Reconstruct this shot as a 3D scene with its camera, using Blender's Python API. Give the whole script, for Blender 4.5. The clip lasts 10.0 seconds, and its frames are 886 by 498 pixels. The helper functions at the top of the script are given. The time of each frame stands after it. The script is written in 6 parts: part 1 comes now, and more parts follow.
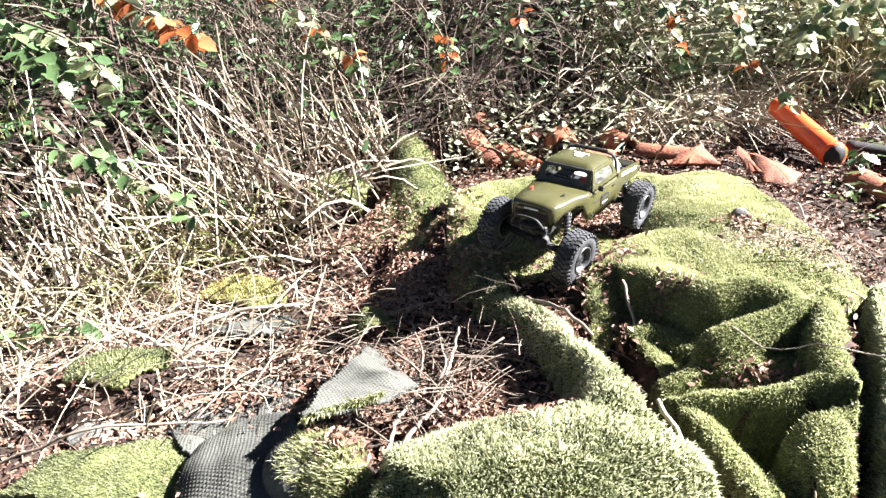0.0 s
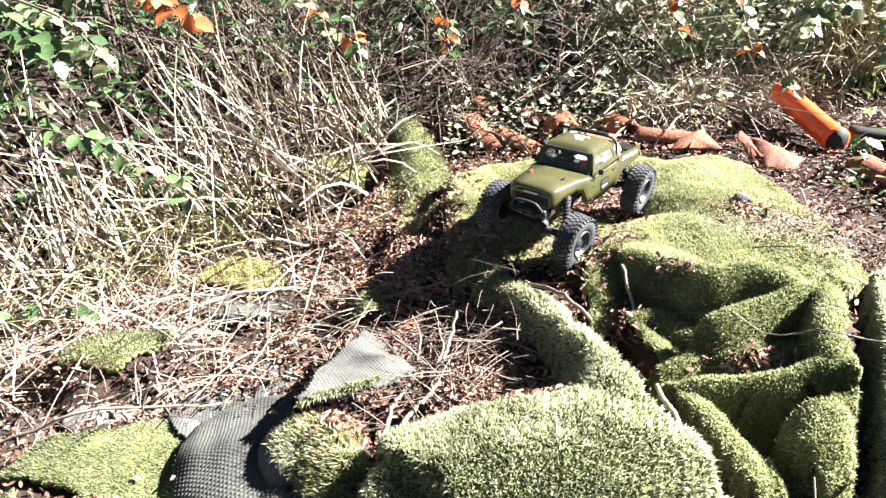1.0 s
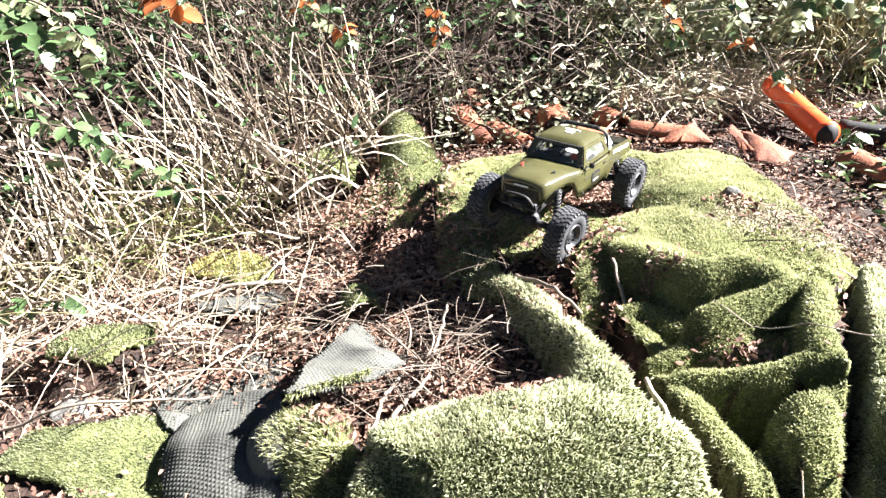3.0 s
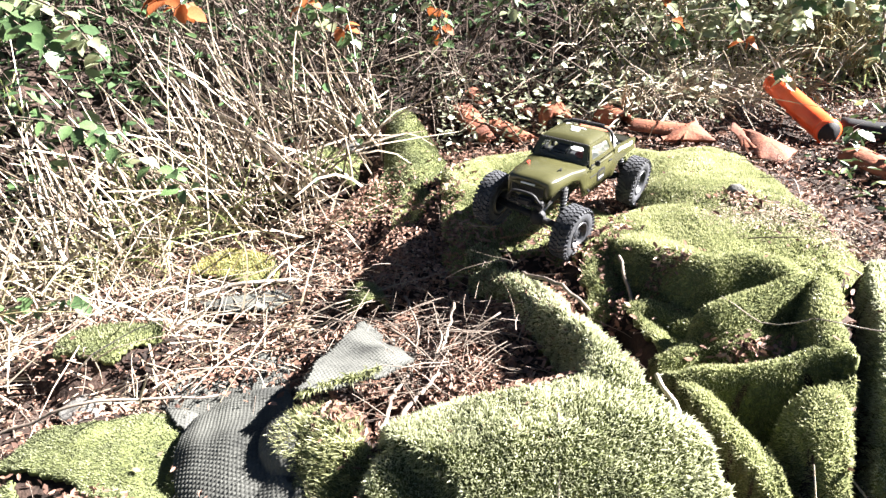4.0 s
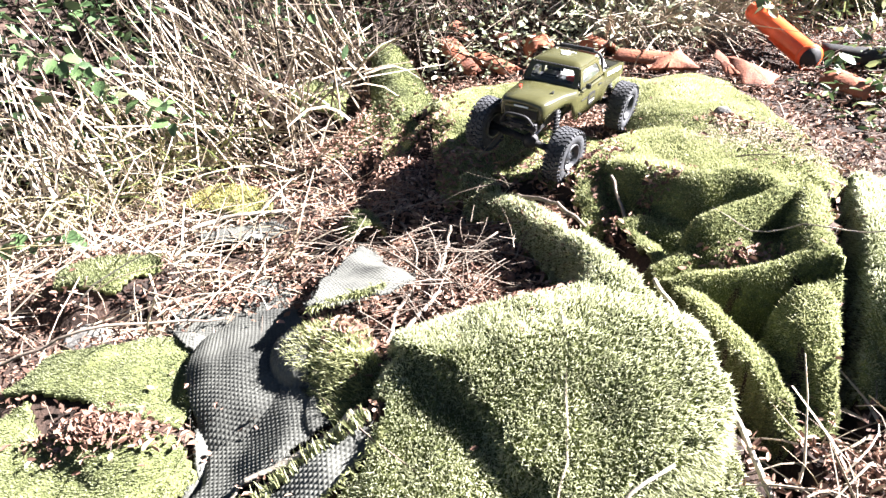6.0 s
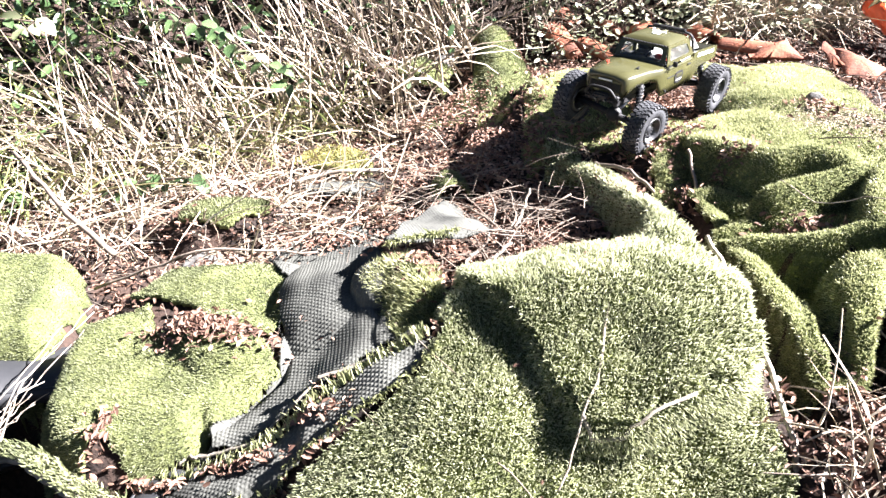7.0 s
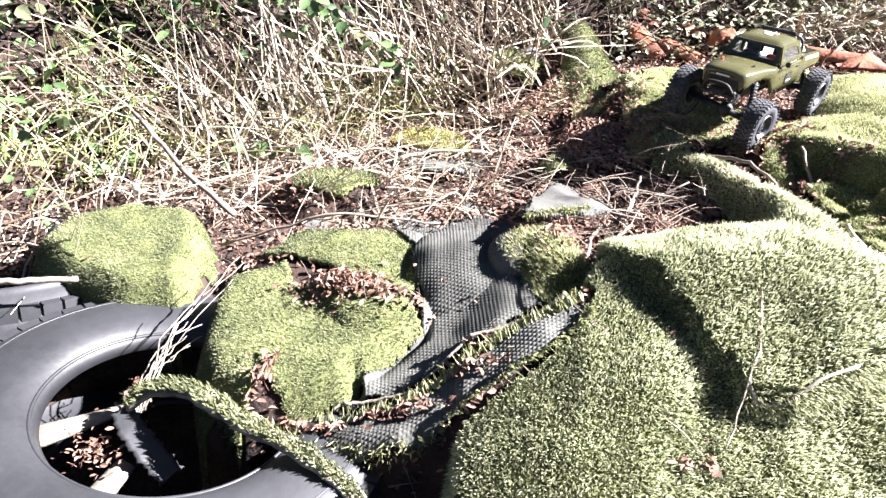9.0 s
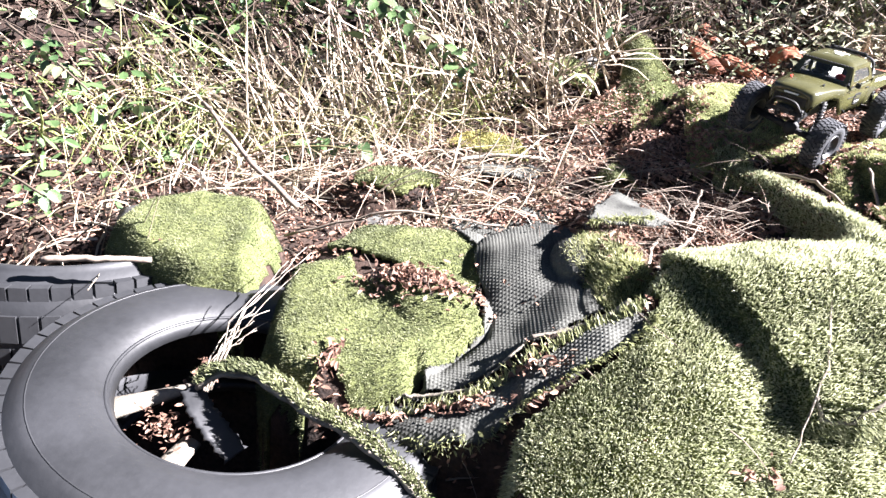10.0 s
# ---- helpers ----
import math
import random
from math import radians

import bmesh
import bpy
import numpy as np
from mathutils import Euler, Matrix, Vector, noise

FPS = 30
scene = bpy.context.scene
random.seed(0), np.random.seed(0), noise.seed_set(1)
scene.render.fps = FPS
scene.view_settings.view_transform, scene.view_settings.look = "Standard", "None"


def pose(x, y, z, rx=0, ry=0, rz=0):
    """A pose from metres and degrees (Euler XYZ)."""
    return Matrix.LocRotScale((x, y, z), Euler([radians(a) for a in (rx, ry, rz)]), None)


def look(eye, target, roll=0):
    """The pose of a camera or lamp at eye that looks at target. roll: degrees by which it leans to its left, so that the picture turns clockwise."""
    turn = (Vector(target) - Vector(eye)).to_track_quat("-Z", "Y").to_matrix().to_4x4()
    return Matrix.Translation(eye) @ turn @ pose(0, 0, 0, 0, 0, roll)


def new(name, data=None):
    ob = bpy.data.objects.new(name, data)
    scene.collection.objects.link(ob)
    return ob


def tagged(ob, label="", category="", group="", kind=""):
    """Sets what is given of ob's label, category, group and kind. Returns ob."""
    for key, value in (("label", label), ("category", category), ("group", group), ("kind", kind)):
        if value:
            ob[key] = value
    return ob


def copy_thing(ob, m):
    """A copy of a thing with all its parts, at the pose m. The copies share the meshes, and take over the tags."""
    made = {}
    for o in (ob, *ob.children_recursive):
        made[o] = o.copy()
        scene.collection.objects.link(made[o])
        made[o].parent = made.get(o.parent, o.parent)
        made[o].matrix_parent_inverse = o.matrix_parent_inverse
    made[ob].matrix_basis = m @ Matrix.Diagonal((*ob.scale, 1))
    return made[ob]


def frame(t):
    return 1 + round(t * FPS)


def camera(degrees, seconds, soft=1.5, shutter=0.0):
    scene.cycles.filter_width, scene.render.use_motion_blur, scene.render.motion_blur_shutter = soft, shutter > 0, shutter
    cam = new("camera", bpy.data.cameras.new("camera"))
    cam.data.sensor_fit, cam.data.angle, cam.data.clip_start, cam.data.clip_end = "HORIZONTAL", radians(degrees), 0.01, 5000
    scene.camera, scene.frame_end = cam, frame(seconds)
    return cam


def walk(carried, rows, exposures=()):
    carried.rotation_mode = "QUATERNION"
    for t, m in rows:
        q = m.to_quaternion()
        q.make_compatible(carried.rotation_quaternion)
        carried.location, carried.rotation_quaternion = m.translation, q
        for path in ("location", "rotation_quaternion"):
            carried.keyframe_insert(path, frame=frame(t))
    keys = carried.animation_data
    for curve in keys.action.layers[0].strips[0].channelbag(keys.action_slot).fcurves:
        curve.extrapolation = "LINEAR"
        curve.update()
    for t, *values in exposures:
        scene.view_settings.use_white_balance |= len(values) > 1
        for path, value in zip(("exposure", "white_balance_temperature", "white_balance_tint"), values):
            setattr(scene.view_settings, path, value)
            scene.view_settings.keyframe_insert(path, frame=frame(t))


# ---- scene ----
cam = camera(62.4, 10.0, soft=1.4)
PATH = [
    (0, (0.025, 0.150, 0.814), (-0.003, 1.968, -0.019), -0.90),
    (0.5, (0.026, 0.155, 0.809), (0.002, 1.966, -0.040), -0.52),
    (1, (0.028, 0.159, 0.806), (-0.000, 1.960, -0.063), -0.63),
    (1.5, (0.028, 0.165, 0.806), (-0.004, 1.957, -0.082), -0.81),
    (2, (0.026, 0.168, 0.807), (0.033, 1.964, -0.072), -0.84),
    (2.5, (0.032, 0.165, 0.805), (0.025, 1.960, -0.078), -0.24),
    (4, (0.011, 0.158, 0.804), (0.015, 1.950, -0.084), -0.25),
    (4.5, (-0.016, 0.149, 0.803), (0.125, 1.939, -0.078), -1.07),
    (5, (-0.025, 0.144, 0.798), (0.170, 1.922, -0.098), -0.85),
    (5.5, (-0.024, 0.133, 0.790), (0.104, 1.908, -0.122), -0.95),
    (6, (-0.028, 0.114, 0.770), (0.039, 1.842, -0.236), -0.55),
    (6.2, (-0.007, 0.094, 0.759), (-0.008, 1.815, -0.259), -0.15),
    (7.3, (0.037, -0.048, 0.748), (-0.241, 1.671, -0.237), -1.28),
    (7.5, (0.022, -0.059, 0.750), (-0.270, 1.663, -0.224), -1.21),
    (8, (-0.058, -0.081, 0.742), (-0.337, 1.645, -0.228), -1.08),
    (8.5, (-0.133, -0.098, 0.730), (-0.389, 1.615, -0.270), 1.10),
    (9, (-0.173, -0.117, 0.726), (-0.412, 1.600, -0.272), 2.47),
    (9.5, (-0.203, -0.144, 0.725), (-0.482, 1.579, -0.251), 2.57),
    (10, (-0.222, -0.149, 0.724), (-0.547, 1.559, -0.264), 4.26),
]
walk(cam, [(t, look(eye, target, roll)) for t, eye, target, roll in PATH],
     [(0.0, 3.42, 6500, 10.0), (2.5, 3.45, 6500, 10.0), (4.0, 3.45, 6500, 10.0), (5.0, 3.62, 6442, 11.1), (6.0, 3.66, 6384, 12.2), (7.5, 3.56, 6298, 13.9), (9.0, 3.48, 6240, 15.0), (10.0, 3.44, 6240, 15.0)])

# ---- light ----
SUN_EL, SUN_AZ = 37.0, 9.0   # degrees above the ground, degrees from +x towards +y
world = bpy.data.worlds.new("sky")
scene.world = world
world.use_nodes = True
wn = world.node_tree.nodes
sky = wn.new("ShaderNodeTexSky")
sky.sky_type = "NISHITA"
sky.sun_disc = False
sky.altitude, sky.air_density, sky.dust_density = 300, 0.7, 0.4
sky.sun_elevation = radians(SUN_EL)
sky.sun_rotation = radians(90.0 - SUN_AZ)
world.node_tree.links.new(sky.outputs[0], wn["Background"].inputs[0])
wn["Background"].inputs[1].default_value = 0.011
sun = new("sun", bpy.data.lights.new("sun", "SUN"))
sun.data.energy, sun.data.angle, sun.data.color = 5.0, radians(0.5), (1.0, 0.96, 0.94)
sun_dir = Vector((math.cos(radians(SUN_EL)) * math.cos(radians(SUN_AZ)), math.cos(radians(SUN_EL)) * math.sin(radians(SUN_AZ)), math.sin(radians(SUN_EL))))
sun.matrix_world = look(sun_dir * 8, (0, 0, 0))

# ---- materials ----


def material(name, dark, light, scale=20.0, rough=0.85, bump=0.3, metal=0.0, island=0.0, obj=0.0, fine=0.0, translucent=0.0, spec=0.3, third=None, bump_scale=None):
    """Two colours mixed by coarse and fine noise, with relief; island and obj add a shift from piece to piece."""
    m = bpy.data.materials.new(name)
    m.use_nodes = True
    nt = m.node_tree
    n, l = nt.nodes, nt.links
    p = n["Principled BSDF"]
    p.inputs["Roughness"].default_value = rough
    p.inputs["Metallic"].default_value = metal
    p.inputs["Specular IOR Level"].default_value = spec
    co = n.new("ShaderNodeTexCoord")
    big = n.new("ShaderNodeTexNoise")
    big.inputs["Scale"].default_value = scale
    big.inputs["Detail"].default_value = 5
    l.new(co.outputs["Object"], big.inputs["Vector"])
    small = n.new("ShaderNodeTexNoise")
    small.inputs["Scale"].default_value = bump_scale or scale * 9
    small.inputs["Detail"].default_value = 4
    l.new(co.outputs["Object"], small.inputs["Vector"])
    total = n.new("ShaderNodeMath")
    total.operation = "MULTIPLY_ADD"
    l.new(small.outputs["Fac"], total.inputs[0])
    total.inputs[1].default_value = fine
    l.new(big.outputs["Fac"], total.inputs[2])
    fac = total.outputs[0]
    for amount, kind, socket in ((island, "ShaderNodeNewGeometry", "Random Per Island"), (obj, "ShaderNodeObjectInfo", "Random")):
        if amount:
            g = n.new(kind)
            add = n.new("ShaderNodeMath")
            add.operation = "MULTIPLY_ADD"
            l.new(g.outputs[socket], add.inputs[0])
            add.inputs[1].default_value = amount
            l.new(fac, add.inputs[2])
            fac = add.outputs[0]
    shift = (fine + island + obj) / 2
    ramp = n.new("ShaderNodeValToRGB")
    lo, hi = 0.32 + shift - (island + obj) * 0.35, 0.68 + shift + (island + obj) * 0.35
    ramp.color_ramp.elements[0].position, ramp.color_ramp.elements[1].position = 0.0, 1.0
    ramp.color_ramp.elements[0].color = (*dark, 1)
    ramp.color_ramp.elements[1].color = (*light, 1)
    if third:
        e = ramp.color_ramp.elements.new(0.86)
        e.color = (*light, 1)
        ramp.color_ramp.elements[2].color = (*third, 1)
    mp = n.new("ShaderNodeMapRange")
    mp.inputs["From Min"].default_value, mp.inputs["From Max"].default_value = lo, hi
    l.new(fac, mp.inputs["Value"])
    l.new(mp.outputs[0], ramp.inputs[0])
    l.new(ramp.outputs[0], p.inputs["Base Color"])
    if bump:
        b = n.new("ShaderNodeBump")
        b.inputs["Strength"].default_value = bump
        b.inputs["Distance"].default_value = 0.004
        l.new(small.outputs["Fac"], b.inputs["Height"])
        l.new(b.outputs[0], p.inputs["Normal"])
    if translucent:
        tr = n.new("ShaderNodeBsdfTranslucent")
        l.new(ramp.outputs[0], tr.inputs[0])
        mix = n.new("ShaderNodeMixShader")
        mix.inputs[0].default_value = translucent
        l.new(p.outputs[0], mix.inputs[1])
        l.new(tr.outputs[0], mix.inputs[2])
        l.new(mix.outputs[0], n["Material Output"].inputs[0])
    return m


SOIL = material("soil", (0.009, 0.006, 0.005), (0.046, 0.028, 0.021), 14, 0.95, 0.9, fine=0.6)
TURF_BACK = material("turf_base", (0.055, 0.066, 0.024), (0.135, 0.15, 0.056), 18, 0.95, 0.8, fine=0.4)
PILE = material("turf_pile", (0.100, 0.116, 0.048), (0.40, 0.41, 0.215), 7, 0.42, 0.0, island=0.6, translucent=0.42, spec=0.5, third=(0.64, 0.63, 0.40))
# a paler turf, with the sun's glare also put into its colour
PILE_PALE = material("pale_sunlit_turf_pile", (0.15, 0.168, 0.088), (0.55, 0.565, 0.375), 7, 0.42, 0.0, island=0.6, translucent=0.45, spec=0.5, third=(0.76, 0.75, 0.56))
MOSS = material("moss_pile", (0.046, 0.056, 0.026), (0.182, 0.196, 0.098), 11, 0.6, 0.0, island=0.45, translucent=0.2, third=(0.32, 0.32, 0.175))
MOSS_GOLD = material("moss_gold", (0.15, 0.145, 0.05), (0.38, 0.33, 0.12), 14, 0.85, 0.0, island=0.4, translucent=0.2, third=(0.46, 0.37, 0.16))
WEAVE = material("woven_backing", (0.022, 0.0228, 0.0207), (0.086, 0.0877, 0.078), 9, 0.8, 0.35, fine=0.35, bump_scale=260)
HEM = material("hem", (0.10, 0.088, 0.072), (0.26, 0.23, 0.19), 22, 0.85, 0.4, fine=0.3)
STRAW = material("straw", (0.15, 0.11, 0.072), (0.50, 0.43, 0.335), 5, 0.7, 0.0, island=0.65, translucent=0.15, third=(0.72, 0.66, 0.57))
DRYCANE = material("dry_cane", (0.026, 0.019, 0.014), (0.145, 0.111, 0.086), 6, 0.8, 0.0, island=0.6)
GRASS = material("grass_blade", (0.12, 0.16, 0.045), (0.38, 0.41, 0.16), 6, 0.55, 0.0, island=0.5, translucent=0.3)
YELLOWGRASS = material("yellowing_grass", (0.23, 0.205, 0.10), (0.54, 0.495, 0.32), 6, 0.6, 0.0, island=0.6, translucent=0.3)
LITTER = material("leaf_litter", (0.048, 0.024, 0.017), (0.28, 0.165, 0.12), 8, 0.7, 0.0, island=0.85, translucent=0.1, third=(0.40, 0.29, 0.22))
TWIG = material("twig", (0.06, 0.046, 0.038), (0.26, 0.21, 0.17), 12, 0.8, 0.3, island=0.4, obj=0.3, fine=0.3)
WOODPALE = material("weathered_wood", (0.15, 0.12, 0.095), (0.42, 0.37, 0.31), 25, 0.8, 0.4, fine=0.5)
BRAMBLE = material("bramble_leaf", (0.022, 0.05, 0.020), (0.10, 0.16, 0.06), 15, 0.42, 0.25, island=0.3, obj=0.5, translucent=0.12, spec=0.5)
LEAF_PALE = material("pale_leaf", (0.14, 0.17, 0.08), (0.35, 0.37, 0.23), 18, 0.45, 0.2, obj=0.5, island=0.2, translucent=0.3, spec=0.5)
LEAF_RUST = material("rust_leaf", (0.16, 0.045, 0.015), (0.42, 0.13, 0.04), 18, 0.6, 0.2, obj=0.5, island=0.3, translucent=0.3)
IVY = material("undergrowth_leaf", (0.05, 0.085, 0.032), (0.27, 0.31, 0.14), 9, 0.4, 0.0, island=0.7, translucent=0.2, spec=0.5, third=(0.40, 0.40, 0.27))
# paler copy of the undergrowth leaf, with sunlight on the bank in its colour
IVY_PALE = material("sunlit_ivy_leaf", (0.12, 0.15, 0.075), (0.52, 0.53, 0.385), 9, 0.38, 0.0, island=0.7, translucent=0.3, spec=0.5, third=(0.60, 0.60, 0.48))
CLAY = material("terracotta", (0.075, 0.028, 0.018), (0.31, 0.105, 0.055), 16, 0.8, 0.5, fine=0.5, obj=0.3)
ORANGE = material("orange_plastic", (0.60, 0.06, 0.012), (0.80, 0.11, 0.03), 12, 0.35, 0.1, fine=0.2, spec=0.5)
RUBBER_OLD = material("old_tyre_rubber", (0.011, 0.0116, 0.013), (0.027, 0.028, 0.031), 4, 0.52, 0.12, fine=0.2, bump_scale=90, spec=0.45)
RUBBER = material("model_tyre_rubber", (0.022, 0.023, 0.026), (0.055, 0.057, 0.064), 40, 0.75, 0.3, fine=0.3)
OLIVE = material("olive_body", (0.036, 0.035, 0.014), (0.054, 0.052, 0.022), 14, 0.24, 0.05, fine=0.2, spec=0.5)
BLACK = material("black_plastic", (0.008, 0.008, 0.009), (0.020, 0.020, 0.022), 30, 0.65, 0.15, fine=0.3, spec=0.3)
RIMMAT = material("dark_rim", (0.018, 0.019, 0.022), (0.045, 0.047, 0.052), 30, 0.4, 0.1, spec=0.5)
STEEL = material("steel", (0.35, 0.35, 0.36), (0.62, 0.62, 0.62), 40, 0.35, 0.1, metal=0.9)
WHITE = material("white_decal", (0.62, 0.62, 0.58), (0.82, 0.82, 0.78), 30, 0.5, 0.05, fine=0.2)
BEDMAT = material("bed_liner", (0.30, 0.30, 0.28), (0.58, 0.58, 0.54), 30, 0.45, 0.4, fine=0.4)
REDMAT = material("red_plastic", (0.45, 0.03, 0.02), (0.65, 0.06, 0.04), 20, 0.5, 0.0)
DUST_GLARE = material("dry_soil", (0.14, 0.115, 0.08), (0.36, 0.31, 0.23), 16, 0.95, 0.0, island=0.5)
STONE = material("pale_stone", (0.05, 0.048, 0.045), (0.15, 0.145, 0.135), 24, 0.9, 0.6, fine=0.5)
BLUE = material("blue_tarpaulin", (0.04, 0.09, 0.20), (0.30, 0.42, 0.58), 16, 0.6, 0.5, fine=0.6)
GLASS = bpy.data.materials.new("model_glass")
GLASS.use_nodes = True
gp = GLASS.node_tree.nodes["Principled BSDF"]
gp.inputs["Base Color"].default_value = (0.72, 0.76, 0.78, 1)
gp.inputs["Roughness"].default_value = 0.03
gp.inputs["Transmission Weight"].default_value = 0.96
gp.inputs["IOR"].default_value = 1.22

# ---- helpers for meshes ----
rng = np.random.default_rng(7)


def mesh_obj(name, verts, faces, mat, smooth=True):
    """An object from arrays: verts (n,3), faces (m,3) or (m,4) or a list of both."""
    me = bpy.data.meshes.new(name)
    v = np.asarray(verts, dtype=np.float32).reshape(-1, 3)
    groups = faces if isinstance(faces, list) else [faces]
    groups = [np.asarray(f, dtype=np.int32) for f in groups if len(f)]
    loops = np.concatenate([f.ravel() for f in groups])
    totals = np.concatenate([np.full(len(f), f.shape[1], dtype=np.int32) for f in groups])
    me.vertices.add(len(v))
    me.vertices.foreach_set("co", v.ravel())
    me.loops.add(len(loops))
    me.loops.foreach_set("vertex_index", loops)
    me.polygons.add(len(totals))
    me.polygons.foreach_set("loop_start", np.concatenate(([0], np.cumsum(totals)[:-1])).astype(np.int32))
    me.update(calc_edges=True)
    me.validate()
    me.polygons.foreach_set("use_smooth", np.full(len(me.polygons), smooth))
    me.materials.append(mat)
    return new(name, me)


def link_bm(name, bm, mat, smooth=False):
    me = bpy.data.meshes.new(name)
    bmesh.ops.recalc_face_normals(bm, faces=bm.faces)
    bm.to_mesh(me)
    bm.free()
    if smooth:
        me.polygons.foreach_set("use_smooth", np.full(len(me.polygons), True))
    me.materials.append(mat)
    return new(name, me)


def under(ob, parent):
    ob.parent = parent
    return ob


def part(name, bm, mat, parent, label="", smooth=False):
    ob = under(link_bm(name, bm, mat, smooth), parent)
    return tagged(ob, label) if label else ob


def value_noise(x, y, scale, seed):
    """Smooth noise from -1 to 1, one lattice cell per 1/scale metres."""
    table = np.random.default_rng(seed).uniform(-1, 1, (64, 64))
    fx, fy = np.asarray(x) * scale + 31.3, np.asarray(y) * scale + 17.7
    ix, iy = np.floor(fx).astype(int), np.floor(fy).astype(int)
    ux, uy = fx - ix, fy - iy
    ux, uy = ux * ux * (3 - 2 * ux), uy * uy * (3 - 2 * uy)
    g = lambda i, j: table[i % 64, j % 64]
    return (g(ix, iy) * (1 - ux) + g(ix + 1, iy) * ux) * (1 - uy) + (g(ix, iy + 1) * (1 - ux) + g(ix + 1, iy + 1) * ux) * uy


def smoothstep(a, b, v):
    t = np.clip((np.asarray(v) - a) / (b - a), 0, 1)
    return t * t * (3 - 2 * t)


# ---- the lie of the land ----


def bank_line(x):
    return np.interp(x, (-2.5, -1.2, -0.7, -0.3, 0.1, 0.5, 1.0, 2.5), (0.9, 1.38, 1.88, 2.04, 2.28, 2.42, 2.50, 2.66))


def base_height(x, y):
    x, y = np.asarray(x, float), np.asarray(y, float)
    z = 0.085 + 0.12 * np.tanh(x / 0.55) + 0.03 * np.clip(y - 1.3, -1.2, 0.0)
    drop = 0.72 - 0.06 * smoothstep(-0.30, -0.10, x)
    z = z - 0.16 * smoothstep(0.0, 0.34, drop - y) - 0.05 * smoothstep(0.4, -0.5, y)
    over = np.clip(y - bank_line(x), 0, None)
    z = z + 0.45 * np.minimum(np.clip(over - 0.1, 0, None), 1.0)
    left = np.clip(-1.25 - x, 0, None)
    return z - 0.25 * smoothstep(-0.85, -1.15, x) * smoothstep(1.0, 0.75, y) * smoothstep(-0.7, 0.35, y) + 0.25 * np.minimum(left, 2.0) * smoothstep(0.8, 1.4, y)


def near_line(x, y, pts):
    """Distance to a polyline of (x, y, z), the height along it, and on which side one stands (+1: its left hand)."""
    best, zz, side = np.full(np.shape(x), 9.0), np.zeros(np.shape(x)), np.ones(np.shape(x))
    for (ax, ay, az), (bx, by, bz) in zip(pts[:-1], pts[1:]):
        dx, dy = bx - ax, by - ay
        t = np.clip(((x - ax) * dx + (y - ay) * dy) / (dx * dx + dy * dy + 1e-9), 0, 1)
        d = np.hypot(x - ax - t * dx, y - ay - t * dy)
        nearer = d < best
        zz = np.where(nearer, az + t * (bz - az), zz)
        side = np.where(nearer, np.sign(dx * (y - ay) - dy * (x - ax)), side)
        best = np.minimum(best, d)
    return best, zz, side


def inside(px, py, poly):
    c = np.zeros(np.shape(px), bool)
    for (ax, ay), (bx, by) in zip(poly, poly[1:] + poly[:1]):
        cross = ((ay > py) != (by > py)) & (px < (bx - ax) * (py - ay) / ((by - ay) or 1e-9) + ax)
        c ^= cross
    return c


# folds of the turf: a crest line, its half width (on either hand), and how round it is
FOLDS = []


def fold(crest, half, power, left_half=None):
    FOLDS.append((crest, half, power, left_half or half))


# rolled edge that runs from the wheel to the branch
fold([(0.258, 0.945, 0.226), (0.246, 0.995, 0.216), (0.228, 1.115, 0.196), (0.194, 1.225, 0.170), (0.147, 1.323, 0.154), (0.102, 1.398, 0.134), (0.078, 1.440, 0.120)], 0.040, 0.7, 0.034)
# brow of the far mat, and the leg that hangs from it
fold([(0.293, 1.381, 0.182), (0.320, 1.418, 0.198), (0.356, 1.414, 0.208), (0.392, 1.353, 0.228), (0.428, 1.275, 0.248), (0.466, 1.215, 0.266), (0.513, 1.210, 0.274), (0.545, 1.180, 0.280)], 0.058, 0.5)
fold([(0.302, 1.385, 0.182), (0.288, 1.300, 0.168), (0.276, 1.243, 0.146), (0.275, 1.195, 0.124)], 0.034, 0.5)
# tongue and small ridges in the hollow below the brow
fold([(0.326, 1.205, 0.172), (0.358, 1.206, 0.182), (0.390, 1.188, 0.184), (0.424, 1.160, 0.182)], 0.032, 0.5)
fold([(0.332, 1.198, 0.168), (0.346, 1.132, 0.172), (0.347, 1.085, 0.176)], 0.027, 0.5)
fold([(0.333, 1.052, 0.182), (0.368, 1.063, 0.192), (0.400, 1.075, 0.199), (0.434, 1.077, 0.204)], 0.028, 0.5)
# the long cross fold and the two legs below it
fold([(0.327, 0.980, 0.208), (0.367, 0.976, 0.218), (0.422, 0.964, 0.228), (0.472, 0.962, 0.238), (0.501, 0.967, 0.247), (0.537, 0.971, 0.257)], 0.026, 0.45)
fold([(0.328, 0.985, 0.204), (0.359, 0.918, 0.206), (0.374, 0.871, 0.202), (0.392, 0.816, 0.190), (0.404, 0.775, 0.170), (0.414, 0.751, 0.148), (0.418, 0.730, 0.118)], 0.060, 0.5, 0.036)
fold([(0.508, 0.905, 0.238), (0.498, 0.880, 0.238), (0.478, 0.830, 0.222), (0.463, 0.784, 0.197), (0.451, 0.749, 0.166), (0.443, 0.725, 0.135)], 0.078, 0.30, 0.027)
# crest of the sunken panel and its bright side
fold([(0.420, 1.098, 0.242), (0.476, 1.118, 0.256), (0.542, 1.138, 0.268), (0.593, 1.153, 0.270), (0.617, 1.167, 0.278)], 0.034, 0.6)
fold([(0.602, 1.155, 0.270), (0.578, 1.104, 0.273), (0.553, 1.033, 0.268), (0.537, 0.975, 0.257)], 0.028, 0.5)
